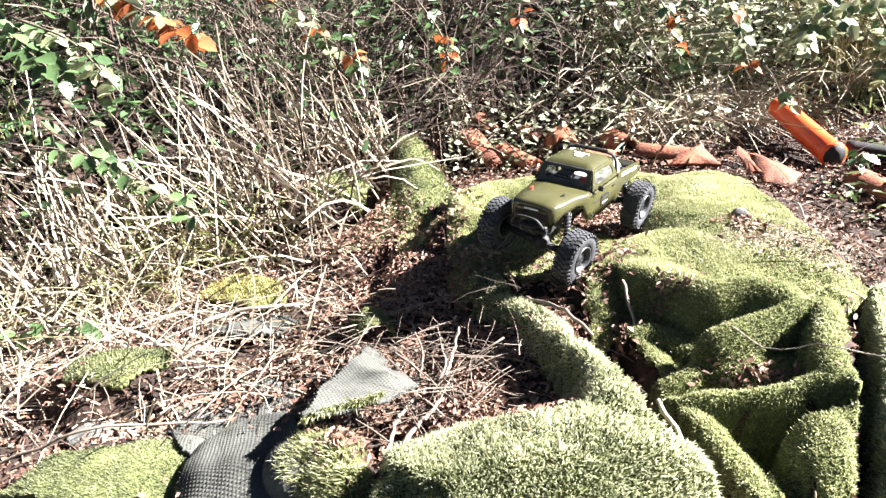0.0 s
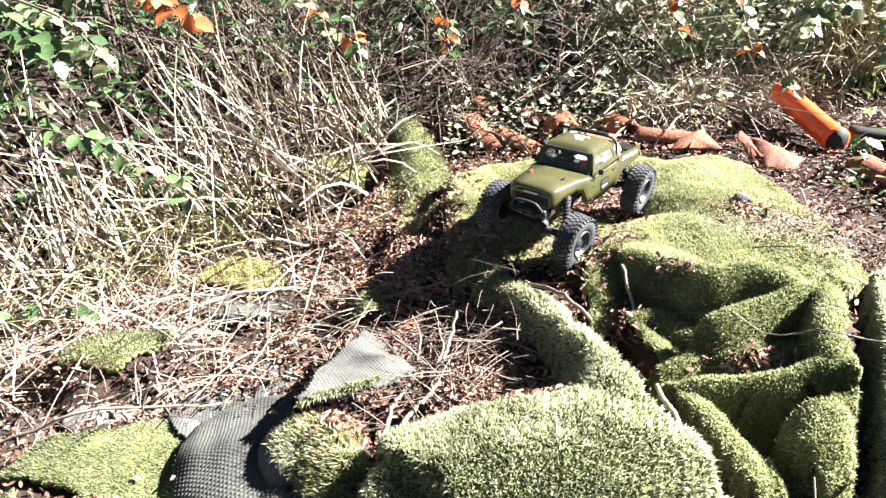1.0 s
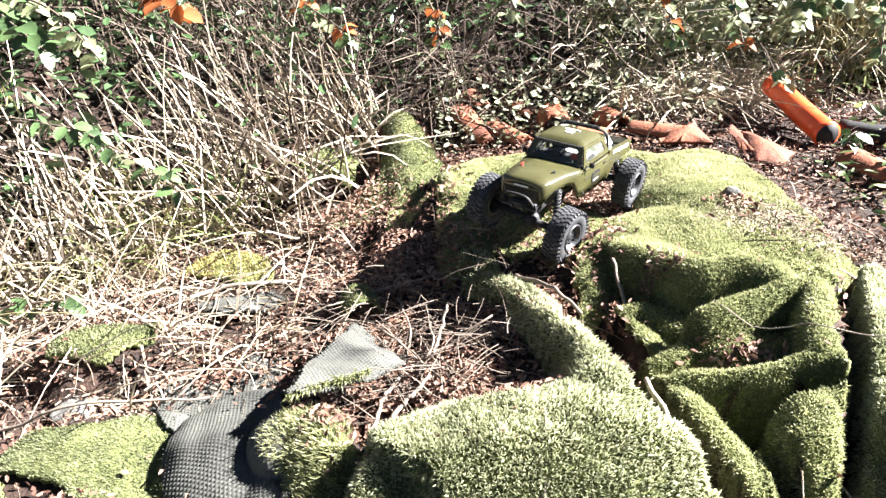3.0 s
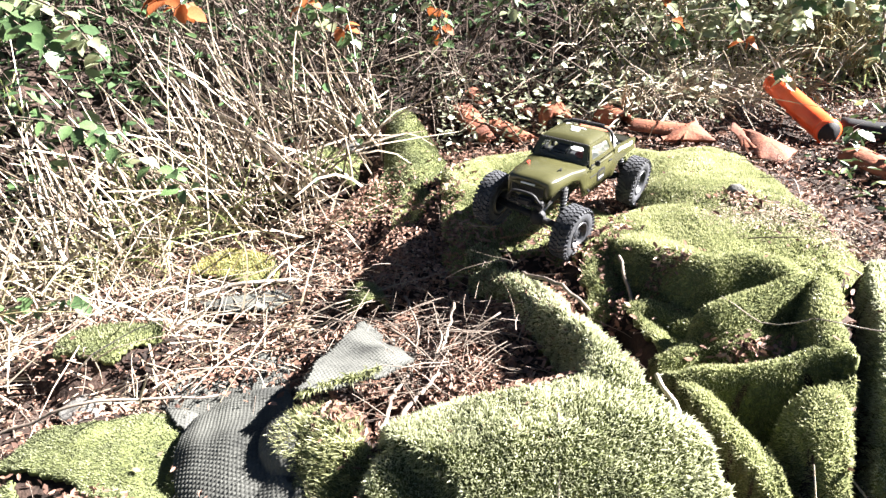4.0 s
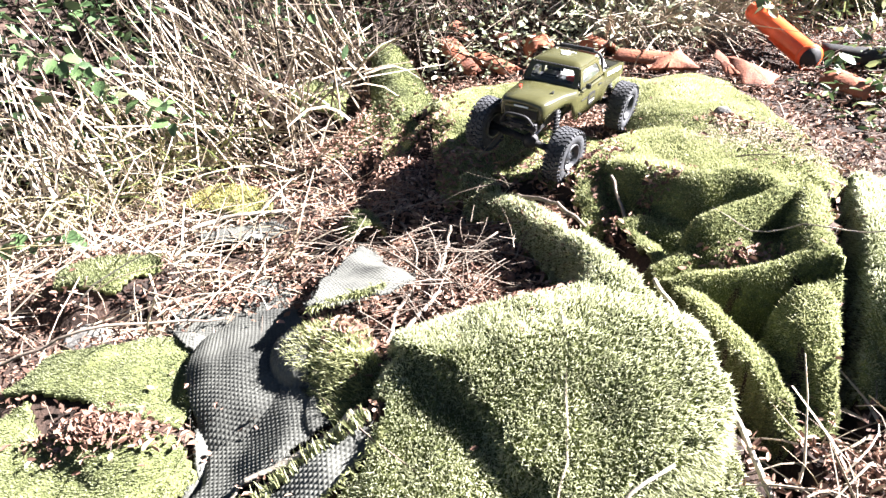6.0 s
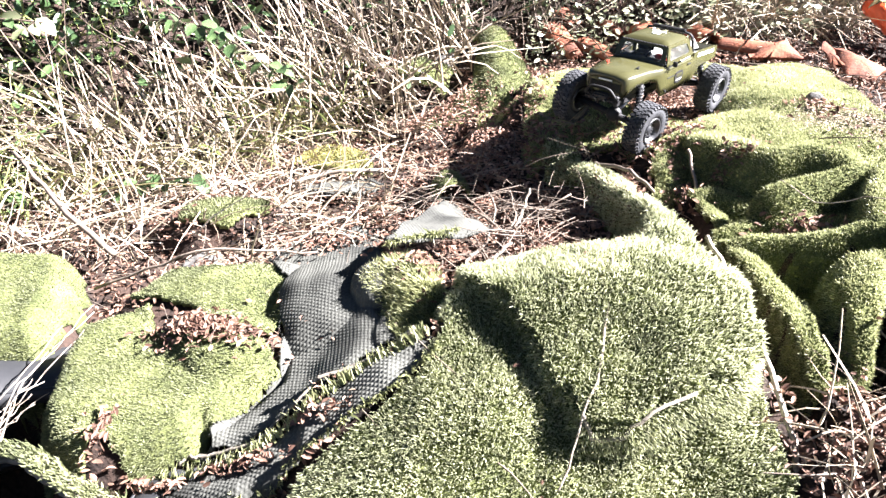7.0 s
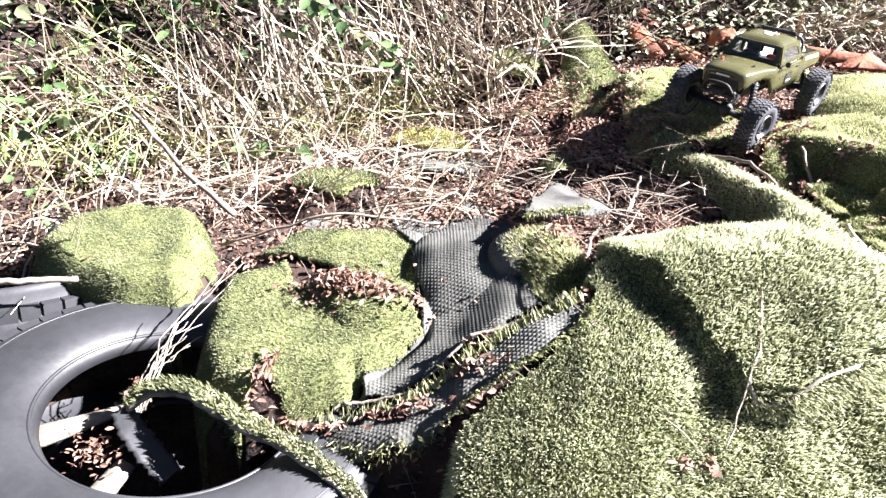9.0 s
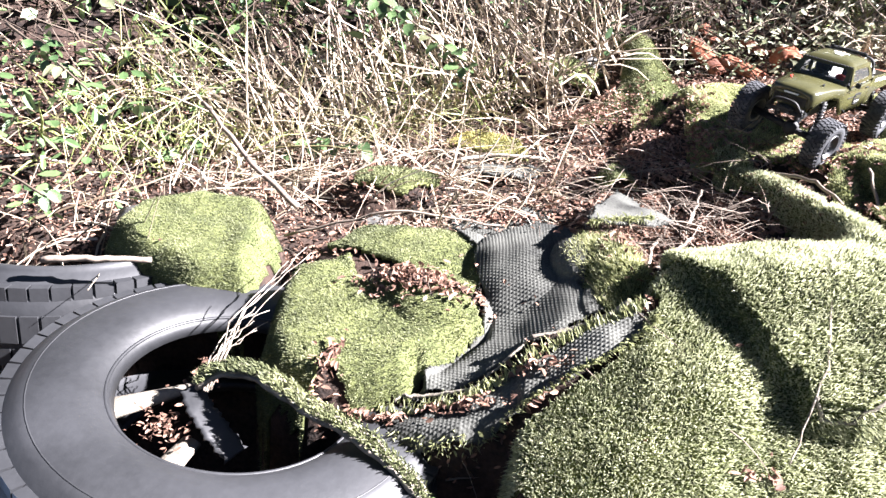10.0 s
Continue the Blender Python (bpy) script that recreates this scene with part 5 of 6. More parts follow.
# load bed: floor, sides with stickers, tailgate, white side panels, hoop
soft_box("bed_floor", (-0.182, -0.062, -0.066, 0.066, WR + 0.082, WR + 0.087), BEDMAT, truck, 0.001, "bright metal load floor")
for s in (1, -1):
    bm = bmesh.new()
    prof = [(-0.060, 0.036), (-0.060, 0.126), (-0.186, 0.114), (-0.184, 0.076), (-0.095, 0.072), (-0.075, 0.046)]
    vs = [bm.verts.new((x, s * 0.073, WR + z)) for x, z in prof]
    bm.faces.new(vs)
    side = part("bed_side", bm, OLIVE, truck)
    so = side.modifiers.new("thickness", "SOLIDIFY")
    so.thickness, so.offset = 0.010, 0
    bv = side.modifiers.new("round", "BEVEL")
    bv.width, bv.segments = 0.002, 2
    for i in range(3):
        x = -0.092 - 0.030 * i
        bm = bmesh.new()
        zc = WR + 0.112 - 0.003 * i
        box(bm, x - 0.013, x + 0.013, s * 0.0784 - 0.0006, s * 0.0784 + 0.0006, zc - 0.005, zc + 0.005, pose(0, 0, 0))
        part("sticker", bm, WHITE, side, "plain white sticker")
    bm = bmesh.new()
    vs = [bm.verts.new(p) for p in ((-0.066, s * 0.058, WR + 0.128), (-0.066, s * 0.056, WR + 0.168), (-0.078, s * 0.056, WR + 0.166), (-0.112, s * 0.058, WR + 0.124))]
    bm.faces.new(vs)
    pan = part("bed_wing", bm, WHITE, truck, "white triangular panel behind the cab")
    so = pan.modifiers.new("thickness", "SOLIDIFY")
    so.thickness = 0.003
    # lower crease, door outline, badge, handle, mirror
    bm = bmesh.new()
    box(bm, -0.055, 0.072, s * 0.0775 - 0.0008, s * 0.0775 + 0.0008, WR + 0.108, WR + 0.1105)
    part("belt_line", bm, OLIVE, truck)
    bm = bmesh.new()
    sh = [(0.0, -0.021), (0.017, -0.016), (0.020, 0.006), (0.017, 0.016), (0.0, 0.019), (-0.017, 0.016), (-0.020, 0.006), (-0.017, -0.016)]
    bm.faces.new([bm.verts.new((0.005 + a * 0.95, s * 0.0786, WR + 0.074 + b * 0.95)) for a, b in sh])
    badge = part("door_badge", bm, BLACK, truck, "black shield-shaped badge with olive bars")
    so = badge.modifiers.new("thickness", "SOLIDIFY")
    so.thickness, so.offset = 0.0012, 0
    for zc, hw in ((0.082, 0.012), (0.076, 0.013), (0.0655, 0.013)):
        bm = bmesh.new()
        box(bm, 0.005 - hw, 0.005 + hw, s * 0.0796 - 0.0004, s * 0.0796 + 0.0004, WR + zc - 0.0018, WR + zc + 0.0018)
        part("badge_bar", bm, BEDMAT if zc < 0.07 else OLIVE, badge)
    soft_box("door_handle", (-0.044, -0.030, s * 0.0795 - 0.002, s * 0.0795 + 0.002, WR + 0.098, WR + 0.102), BLACK, truck, 0.001)
    soft_box("mirror", (0.046, 0.052, s * 0.086 - 0.006, s * 0.086 + 0.006, WR + 0.118, WR + 0.134), BLACK, truck, 0.002)
    bm = bmesh.new()
    box(bm, 0.10, 0.155, s * 0.0682 - 0.0006, s * 0.0682 + 0.0006, WR + 0.100, WR + 0.1055, pose(0.0, 0.0, 0, 0, 0, -s * 0.0) @ Matrix.Translation((0.1, s * 0.0682, 0)) @ pose(0, 0, 0, 0, 0, -s * 9.5) @ Matrix.Translation((-0.1, -s * 0.0682, 0)))
    part("wing_lettering", bm, WHITE, truck, "white bar of lettering along the wing")
    bm = bmesh.new()
    bmesh.ops.create_cone(bm, cap_ends=True, segments=8, radius1=0.003, radius2=0.003, depth=0.004, matrix=pose(0.062, s * 0.078, WR + 0.046, 90))
    part("body_clip", bm, BLACK, truck)
    # bonnet latches
    bm = bmesh.new()
    bmesh.ops.create_cone(bm, cap_ends=True, segments=8, radius1=0.003, radius2=0.002, depth=0.006, matrix=pose(0.135, s * 0.040, WR + 0.130))
    box(bm, 0.129, 0.141, s * 0.040 - 0.001, s * 0.040 + 0.001, WR + 0.131, WR + 0.1325)
    part("body_pin", bm, BLACK if s > 0 else REDMAT, truck)
soft_box("tailgate", (-0.188, -0.183, -0.074, 0.074, WR + 0.078, WR + 0.112), OLIVE, truck, 0.002)
soft_box("rear_bumper", (-0.205, -0.190, -0.05, 0.05, WR + 0.040, WR + 0.054), BLACK, truck, 0.003)
v, f = tube([(-0.070, 0.068, WR + 0.118), (-0.066, 0.064, WR + 0.166), (-0.062, 0.054, WR + 0.182), (-0.062, -0.054, WR + 0.182), (-0.066, -0.064, WR + 0.166), (-0.070, -0.068, WR + 0.118)], (0.0036, 0.0036), 8, 30)
under(mesh_obj("roll_bar", v, f, BLACK), truck)
soft_box("light_bar", (-0.067, -0.058, -0.044, 0.044, WR + 0.182, WR + 0.190), BLACK, truck, 0.002)
# bonnet seam
v, f = tube([(0.188, 0, WR + 0.1265), (0.12, 0, WR + 0.1305), (0.075, 0, WR + 0.1225)], (0.0012, 0.0012), 6, 10)
under(mesh_obj("bonnet_ridge", v, f, OLIVE), truck)
# the shell is slim and sits low between the wheels
SHAPE = Matrix.Translation((0, 0, WR + 0.028)) @ pose(0, 0, 0, 4.5) @ Matrix.Diagonal((1.03, 0.93, 0.74, 1)) @ Matrix.Translation((0, 0, -WR - 0.03))
for child in truck.children:
    if child.name.split(".")[0] not in ("wheel", "axle", "link", "shock_absorber", "drive_shaft"):
        child.matrix_basis = SHAPE
truck.matrix_world = pose(0.270, 1.583, 0.182, -6.5, 0, -124.5) @ Matrix.Scale(0.92, 4)

# ---- loose leaves, twigs, straw ----


def turned(k, tilt):
    """k random turns about z with a random tilt."""
    yaw, ax, am = rng.uniform(0, 2 * math.pi, k), rng.uniform(0, 2 * math.pi, k), rng.normal(0, tilt, k)
    cy, sy = np.cos(yaw), np.sin(yaw)
    Rz = np.zeros((k, 3, 3))
    Rz[:, 0, 0], Rz[:, 0, 1], Rz[:, 1, 0], Rz[:, 1, 1], Rz[:, 2, 2] = cy, -sy, sy, cy, 1
    u = np.stack([np.cos(ax), np.sin(ax), np.zeros(k)], 1)
    K = np.zeros((k, 3, 3))
    K[:, 0, 2], K[:, 1, 2], K[:, 2, 0], K[:, 2, 1] = u[:, 1], -u[:, 0], -u[:, 1], u[:, 0]
    s, c = np.sin(am)[:, None, None], np.cos(am)[:, None, None]
    return (np.eye(3) + s * K + (1 - c) * (K @ K)) @ Rz


LEAF_V = np.array([(-0.5, 0, 0.0), (-0.2, 0.24, 0.10), (0.2, 0.22, 0.12), (0.5, 0, 0.04), (0.2, -0.22, 0.12), (-0.2, -0.24, 0.10), (0.0, 0, 0.0)])
LEAF_F = np.array([(0, 6, 1), (1, 6, 2), (2, 6, 3), (3, 6, 4), (4, 6, 5), (5, 6, 0)])


def leaves(p, size, tilt, curl=1.0):
    k = len(p)
    sc = size * rng.uniform(0.55, 1.4, k)
    t = np.tile(LEAF_V, (k, 1, 1))
    t[:, :, 2] *= rng.normal(0.9, 0.9, k)[:, None] * curl
    t[:, :, 1] *= rng.uniform(0.6, 1.2, k)[:, None]
    v = np.einsum("kij,knj->kni", turned(k, tilt), t * sc[:, None, None]) + p[:, None, :]
    f = LEAF_F[None] + (np.arange(k) * 7)[:, None, None]
    return v.reshape(-1, 3), f.reshape(-1, 3)


def stalks(p, way, length, width, droop, bend, steps=5, sweep=(0, 0, 0)):
    """Thin three-sided stalks from the places p along way, drooping under their weight."""
    k = len(p)
    way = way / np.linalg.norm(way, axis=1)[:, None]
    ln = length * rng.uniform(0.5, 1.3, k)
    wd = width * rng.uniform(0.5, 1.4, k)
    side = rng.normal(0, bend, (k, 3))
    s = np.linspace(0, 1, steps)
    P = p[:, None, :] + way[:, None, :] * (ln[:, None] * s)[:, :, None]
    P = P + side[:, None, :] * (ln[:, None] * s ** 2)[:, :, None]
    P[:, :, 2] -= droop * ln[:, None] * s ** 2
    P = P + np.asarray(sweep, float) * (ln[:, None] * s ** 2)[:, :, None]
    kink = rng.normal(0, 0.007, (k, steps, 3)) * ln[:, None, None]
    kink[:, 0] = 0
    P = P + kink
    u = np.cross(way, rng.normal(0, 1, (k, 3)))
    u /= np.linalg.norm(u, axis=1)[:, None]
    w = np.cross(way, u)
    taper = (1 - 0.55 * s)[None, :, None] * wd[:, None, None] / 2
    ring = [u, -0.5 * u + 0.4 * w, -0.5 * u - 0.4 * w]
    V = np.stack([P + r[:, None, :] * taper for r in ring], 2)
    ids = np.arange(k * steps * 3).reshape(k, steps, 3)
    n = np.roll(ids, -1, axis=2)
    f = np.stack([ids[:, :-1], n[:, :-1], n[:, 1:], ids[:, 1:]], -1).reshape(-1, 4)
    return V.reshape(-1, 3), f


def places(k, x0, x1, y0, y1, keep=None, clear=0.0):
    """Random places on the ground, off the turf but for the share clear."""
    x, y = rng.uniform(x0, x1, k), rng.uniform(y0, y1, k)
    m = np.ones(k, bool)
    if keep is not None:
        m &= keep(x, y)
    if clear < 1:
        cov = np.zeros(k, bool)
        for o in MATS:
            cov |= inside(x, y, o)
        m &= ~cov | (rng.random(k) < clear)
    x, y = x[m], y[m]
    return np.stack([x, y, height(x, y)], 1)


def open_ground(x, y):
    hole = (np.hypot(x + 0.673, y - 0.618) < 0.33)
    return (y < bank_line(x) + 0.35) & ~hole


p = places(72000, -1.9, 1.7, 0.45, 2.9, open_ground, 0.012)
p[:, 2] += rng.uniform(-0.012, 0.010, len(p))
v, f = leaves(p, 0.0125, 0.95)
tagged(mesh_obj("leaf_litter", v, f, LITTER, smooth=False), "small curled brown dead leaves strewn over the ground", "leaf litter", kind="stuff")
# drifts of leaves that lie on the turf
drifts = [(0.33, 1.755, 0.10, 0.085, 1500), (0.63, 1.53, 0.05, 0.04, 90), (0.70, 1.42, 0.12, 0.08, 90), (0.45, 1.03, 0.06, 0.025, 130), (0.375, 1.258, 0.05, 0.022, 160), (-0.535, 0.655, 0.014, 0.035, 80), (-0.46, 0.625, 0.05, 0.012, 90), (-0.33, 0.645, 0.05, 0.012, 90), (-0.24, 0.695, 0.05, 0.012, 60), (-0.37, 1.25, 0.10, 0.06, 420), (-0.45, 0.845, 0.08, 0.03, 420), (0.28, 1.46, 0.07, 0.10, 520)]
drifts += [(0.0, 1.20, 0.17, 0.20, 3400), (-0.06, 1.50, 0.16, 0.22, 2200), (0.225, 1.31, 0.022, 0.10, 230), (0.10, 1.045, 0.08, 0.05, 700), (0.300, 1.13, 0.014, 0.08, 200), (-0.20, 1.85, 0.12, 0.12, 900), (-0.13, 0.96, 0.03, 0.02, 70), (0.06, 1.42, 0.05, 0.06, 60), (-0.62, 0.53, 0.07, 0.05, 90), (0.05, 0.555, 0.03, 0.010, 22)]
drifts += [(0.47, 0.66, 0.07, 0.06, 420), (0.62, 0.60, 0.12, 0.07, 420), (0.39, 0.60, 0.04, 0.08, 160), (0.21, 0.50, 0.05, 0.02, 26), (0.12, 2.15, 0.10, 0.08, 260), (0.30, 2.13, 0.08, 0.06, 200), (0.46, 2.10, 0.08, 0.05, 200), (0.64, 2.07, 0.10, 0.06, 260), (0.82, 1.94, 0.06, 0.09, 200), (0.05, 1.90, 0.06, 0.05, 70), (0.80, 1.30, 0.06, 0.10, 70)]
dp = np.concatenate([np.stack([rng.normal(cx, rx * 0.6, k), rng.normal(cy, ry * 0.6, k)], 1) for cx, cy, rx, ry, k in drifts])
p = np.concatenate([dp, height(dp[:, 0], dp[:, 1])[:, None] + 0.010], 1)
v, f = leaves(p, 0.0122, 0.7)
tagged(mesh_obj("leaf_drift", v, f, LITTER, smooth=False), "drifts of curled brown leaves caught in the turf's hollows", "leaf litter", kind="stuff")
p = places(1500, -1.3, 1.4, 0.5, 2.5, open_ground, 0.03)
p[:, 2] += 0.008
a = rng.uniform(0, 2 * math.pi, len(p))
v, f = stalks(p, np.stack([np.cos(a), np.sin(a), rng.normal(0.12, 0.15, len(p))], 1), 0.11, 0.0032, 0.15, 0.15)
tagged(mesh_obj("fallen_twigs", v, f, TWIG), "thin broken twigs scattered over leaves and turf", "twigs", kind="stuff")
cl = np.concatenate([rng.normal((-0.752, 0.545, -0.050), (0.018, 0.018, 0.010), (110, 3)), rng.normal((-0.742, 0.655, -0.04), (0.012, 0.02, 0.015), (45, 3))])
v, f = leaves(cl, 0.0095, 0.8)
tagged(mesh_obj("leaf_clump", v, f, LITTER, smooth=False), "clump of rust brown leaves caught inside the tyre", "leaf litter", kind="stuff")
# pale dry earth crumbled over the sunny end of the far mat
# the crumbs' pale colour also stands in for the sun's glare on the turf
k = 8000
u = rng.random(k)
cx, cy = np.interp(u, (0, 0.35, 0.7, 1), (0.56, 0.68, 0.76, 0.82)), np.interp(u, (0, 0.35, 0.7, 1), (1.48, 1.48, 1.38, 1.24))
dp = np.stack([cx + rng.normal(0, 0.036, k), cy + rng.normal(0, 0.045, k)], 1)
dp = dp[value_noise(dp[:, 0], dp[:, 1], 14, 31) + rng.normal(0, 0.25, k) > -0.25]
p = np.concatenate([dp, height(dp[:, 0], dp[:, 1])[:, None] + rng.uniform(0.002, 0.007, (len(dp), 1))], 1)
v, f = leaves(p, 0.0042, 0.3)
tagged(mesh_obj("dry_soil", v, f, DUST_GLARE, smooth=False), "pale dry earth crumbs and painted sun glare over the turf", "soil", kind="stuff")
# heap of twigs in front of the truck
p = places(330, -0.20, 0.16, 1.02, 1.46, None, 0.4)
p[:, 2] += rng.uniform(0.006, 0.045, len(p))
a = rng.uniform(0, 2 * math.pi, len(p))
v, f = stalks(p, np.stack([np.cos(a), np.sin(a), rng.normal(0.15, 0.2, len(p))], 1), 0.13, 0.0026, 0.12, 0.14)
tagged(mesh_obj("twig_heap", v, f, TWIG), "loose heap of thin grey twigs on dead leaves", "twigs", kind="stuff")


def straw_field(k, x0, x1, y0, y1, keep, way, spread, length, width, droop, mat, name, label, category, lift=0.0, bend=0.2, clear=0.0, sweep=(0, 0, 0)):
    p = places(k, x0, x1, y0, y1, keep, clear)
    p = p[value_noise(p[:, 0], p[:, 1], 4.5, len(name) + k) + 0.6 * value_noise(p[:, 0], p[:, 1], 13.0, k) + rng.uniform(-0.35, 0.35, len(p)) > -0.22]
    p[:, 2] += lift * rng.random(len(p))
    w = np.asarray(way) + rng.normal(0, spread, (len(p), 3))
    v, f = stalks(p, w, length, width, droop, bend, sweep=sweep)
    return tagged(mesh_obj(name, v, f, mat, smooth=False), label, category, kind="stuff")


def left_bank(x, y):
    return (y > bank_line(x) - 0.12) & (x < 0.06)


def right_bank(x, y):
    return (y > bank_line(x) + 0.02) & (x > -0.05)


def thatch(x, y):
    return left_bank(x, y) & (x > -1.08 - 0.15 * np.clip(y - 1.75, 0, 1)) & (x < -0.13 - 0.25 * np.clip(2.1 - y, 0, 1)) & (y < bank_line(x) + np.where(x < -0.8, 0.15, 0.30))


LEAN = (-0.50, 0.10, 0.80)
straw_field(3000, -2.0, 0.06, 1.1, 3.0, thatch, LEAN, 0.26, 0.40, 0.0088, 0.14, STRAW, "dead_grass", "long pale bleached grass stems slanting down the bank", "dead grass", 0.06, 0.14)
straw_field(1500, -2.0, 0.06, 1.1, 3.0, thatch, (-0.15, -0.25, 0.9), 0.35, 0.38, 0.0085, 0.35, STRAW, "dead_grass", "broad bleached grass stems bent over one another", "dead grass", 0.08, 0.22)
straw_field(1300, -2.0, 0.02, 1.1, 3.0, thatch, (0.55, -0.1, 0.6), 0.35, 0.36, 0.0072, 0.35, STRAW, "dead_grass", "pale grass stems lying across the others", "dead grass", 0.14, 0.2)
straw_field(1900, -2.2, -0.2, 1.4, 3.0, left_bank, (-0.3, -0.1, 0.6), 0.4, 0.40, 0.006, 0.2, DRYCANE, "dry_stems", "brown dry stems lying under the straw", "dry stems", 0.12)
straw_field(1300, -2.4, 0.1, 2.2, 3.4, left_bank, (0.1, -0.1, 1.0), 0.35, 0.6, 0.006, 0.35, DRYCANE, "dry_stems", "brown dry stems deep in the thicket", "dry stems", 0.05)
straw_field(2600, -1.35, -0.26, 1.0, 1.95, lambda x, y: y > 1.05 - 0.25 * (x + 0.3), (0.5, -0.2, 0.20), 0.5, 0.18, 0.0046, 0.3, STRAW, "dead_grass", "flattened straw at the foot of the bank", "dead grass", 0.01, 0.25, 0.03)
straw_field(900, -1.5, -0.45, 1.15, 2.1, left_bank, (0.05, -0.2, 0.9), 0.45, 0.26, 0.006, 0.45, GRASS, "green_grass", "thin green grass blades growing through the straw", "grass")
straw_field(1300, -1.5, -0.45, 1.12, 2.0, lambda x, y: left_bank(x, y) & (y < bank_line(x) + 0.35), (0.1, -0.25, 0.8), 0.5, 0.26, 0.007, 0.55, YELLOWGRASS, "yellow_grass", "yellowing grass leaning over the foot of the bank", "grass", 0.01, 0.25, sweep=(0.15, -0.2, 0.0))
straw_field(1700, -0.1, 2.2, 2.2, 3.5, right_bank, (-0.05, -0.3, 0.85), 0.5, 0.48, 0.0055, 0.5, DRYCANE, "dry_stems", "grey brown dry stems tangled in the hedge", "dry stems", 0.12)
straw_field(1500, 0.55, 1.15, 2.28, 2.62, lambda x, y: y > bank_line(x) - 0.14, (0.0, -0.35, 0.6), 0.5, 0.22, 0.0065, 0.6, STRAW, "dead_grass", "pale bleached grass tufts behind the clay tiles", "dead grass", 0.04, 0.25)
straw_field(1400, 0.45, 2.2, 2.2, 3.0, right_bank, (0.0, -0.35, 0.85), 0.45, 0.34, 0.006, 0.6, STRAW, "dead_grass", "pale dead grass hanging in the hedge", "dead grass", 0.1)
straw_field(2600, 0.5, 2.4, 2.25, 3.0, right_bank, (0.05, -0.3, 0.9), 0.45, 0.24, 0.0065, 0.8, GRASS, "green_grass", "arching green grass on the bank", "grass", 0.05)
straw_field(4200, 1.25, 2.6, 2.40, 3.1, right_bank, (0.05, -0.2, 1.0), 0.3, 0.42, 0.007, 0.5, YELLOWGRASS, "green_grass", "tall yellow green grass beyond the pipe", "grass", 0.1)
straw_field(350, -1.75, -0.95, 0.75, 1.35, None, (0.1, -0.2, 0.8), 0.5, 0.28, 0.006, 0.4, STRAW, "dead_grass", "dry stems standing beside the tyres", "dead grass", 0.02)


straw_field(1300, 0.37, 0.95, 0.42, 0.76, lambda x, y: y < 0.80 - 0.12 * x, (0.1, -0.1, 0.35), 0.6, 0.11, 0.0040, 0.4, STRAW, "dead_grass", "short bleached grass below the folds of turf", "dead grass", 0.01, 0.3)


def undergrowth(k, x0, x1, y0, y1, keep, size, mat, name, label, lift, tilt=0.8):
    p = places(k, x0, x1, y0, y1, keep, 0.0)
    p[:, 2] += lift * rng.random(len(p)) ** 1.3
    v, f = leaves(p, size, tilt, 0.5)
    return tagged(mesh_obj(name, v, f, mat, smooth=False), label, "undergrowth", kind="stuff")


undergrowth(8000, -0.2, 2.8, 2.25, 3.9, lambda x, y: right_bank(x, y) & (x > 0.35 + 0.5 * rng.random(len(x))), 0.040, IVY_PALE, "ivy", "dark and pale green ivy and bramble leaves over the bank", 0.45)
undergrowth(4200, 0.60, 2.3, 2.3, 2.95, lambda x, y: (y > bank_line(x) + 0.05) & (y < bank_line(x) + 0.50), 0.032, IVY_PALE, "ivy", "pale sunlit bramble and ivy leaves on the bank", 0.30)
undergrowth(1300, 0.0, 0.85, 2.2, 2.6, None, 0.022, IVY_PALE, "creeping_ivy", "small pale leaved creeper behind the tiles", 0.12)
undergrowth(750, 0.9, 2.2, 1.5, 2.6, lambda x, y: (x > 1.10) | (y < 1.85), 0.030, IVY, "creeping_ivy", "green creeper spreading over dead leaves", 0.07)
undergrowth(350, 0.88, 1.7, 1.35, 2.15, lambda x, y: (x > 1.10) | (y < 1.85), 0.022, BRAMBLE, "creeping_ivy", "dark green creeper over red brown leaf litter", 0.05)
# darker leaf material on this side; the thicket's shade is in the colour
undergrowth(3000, -2.6, -0.1, 1.9, 3.8, left_bank, 0.036, BRAMBLE, "ivy", "bramble leaves darkened for the shade of the thicket", 0.6)
undergrowth(1700, -2.0, -0.75, 1.75, 2.8, left_bank, 0.046, BRAMBLE, "bramble_leaves", "dark green bramble leaves in the shade above the straw", 0.55)
undergrowth(700, -2.1, -1.15, 0.95, 2.0, None, 0.04, BRAMBLE, "ivy", "dark leaves beside the old tyres", 0.25)
# dark leaves added where the thicket's gaps are only shaded
undergrowth(7000, -2.4, 2.6, 2.35, 3.3, lambda x, y: y > bank_line(x) + 0.22, 0.034, BRAMBLE, "thicket_leaves", "dark leaves added for the shade deep inside the thicket", 0.30)
undergrowth(2600, -4.5, 4.5, 3.3, 5.0, None, 0.07, IVY, "hedge_leaves", "dense leaf wall of the hedge behind the bank", 0.6)
# stems added to fill the thicket's shaded gaps and keep them dark
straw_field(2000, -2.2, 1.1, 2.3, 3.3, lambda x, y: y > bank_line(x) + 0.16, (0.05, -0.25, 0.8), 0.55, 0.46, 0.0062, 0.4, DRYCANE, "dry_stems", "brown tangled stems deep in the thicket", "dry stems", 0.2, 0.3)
p = places(1300, -4.0, 4.0, 3.0, 4.6, None, 1.0)
w = np.array((0.0, -0.3, 1.0)) + rng.normal(0, 0.45, (len(p), 3))
v, f = stalks(p, w, 0.5, 0.009, 0.3, 0.25)
tagged(mesh_obj("hedge_canes", v, f, DRYCANE, smooth=False), "brown leafless canes of the hedge", "hedge", kind="stuff")

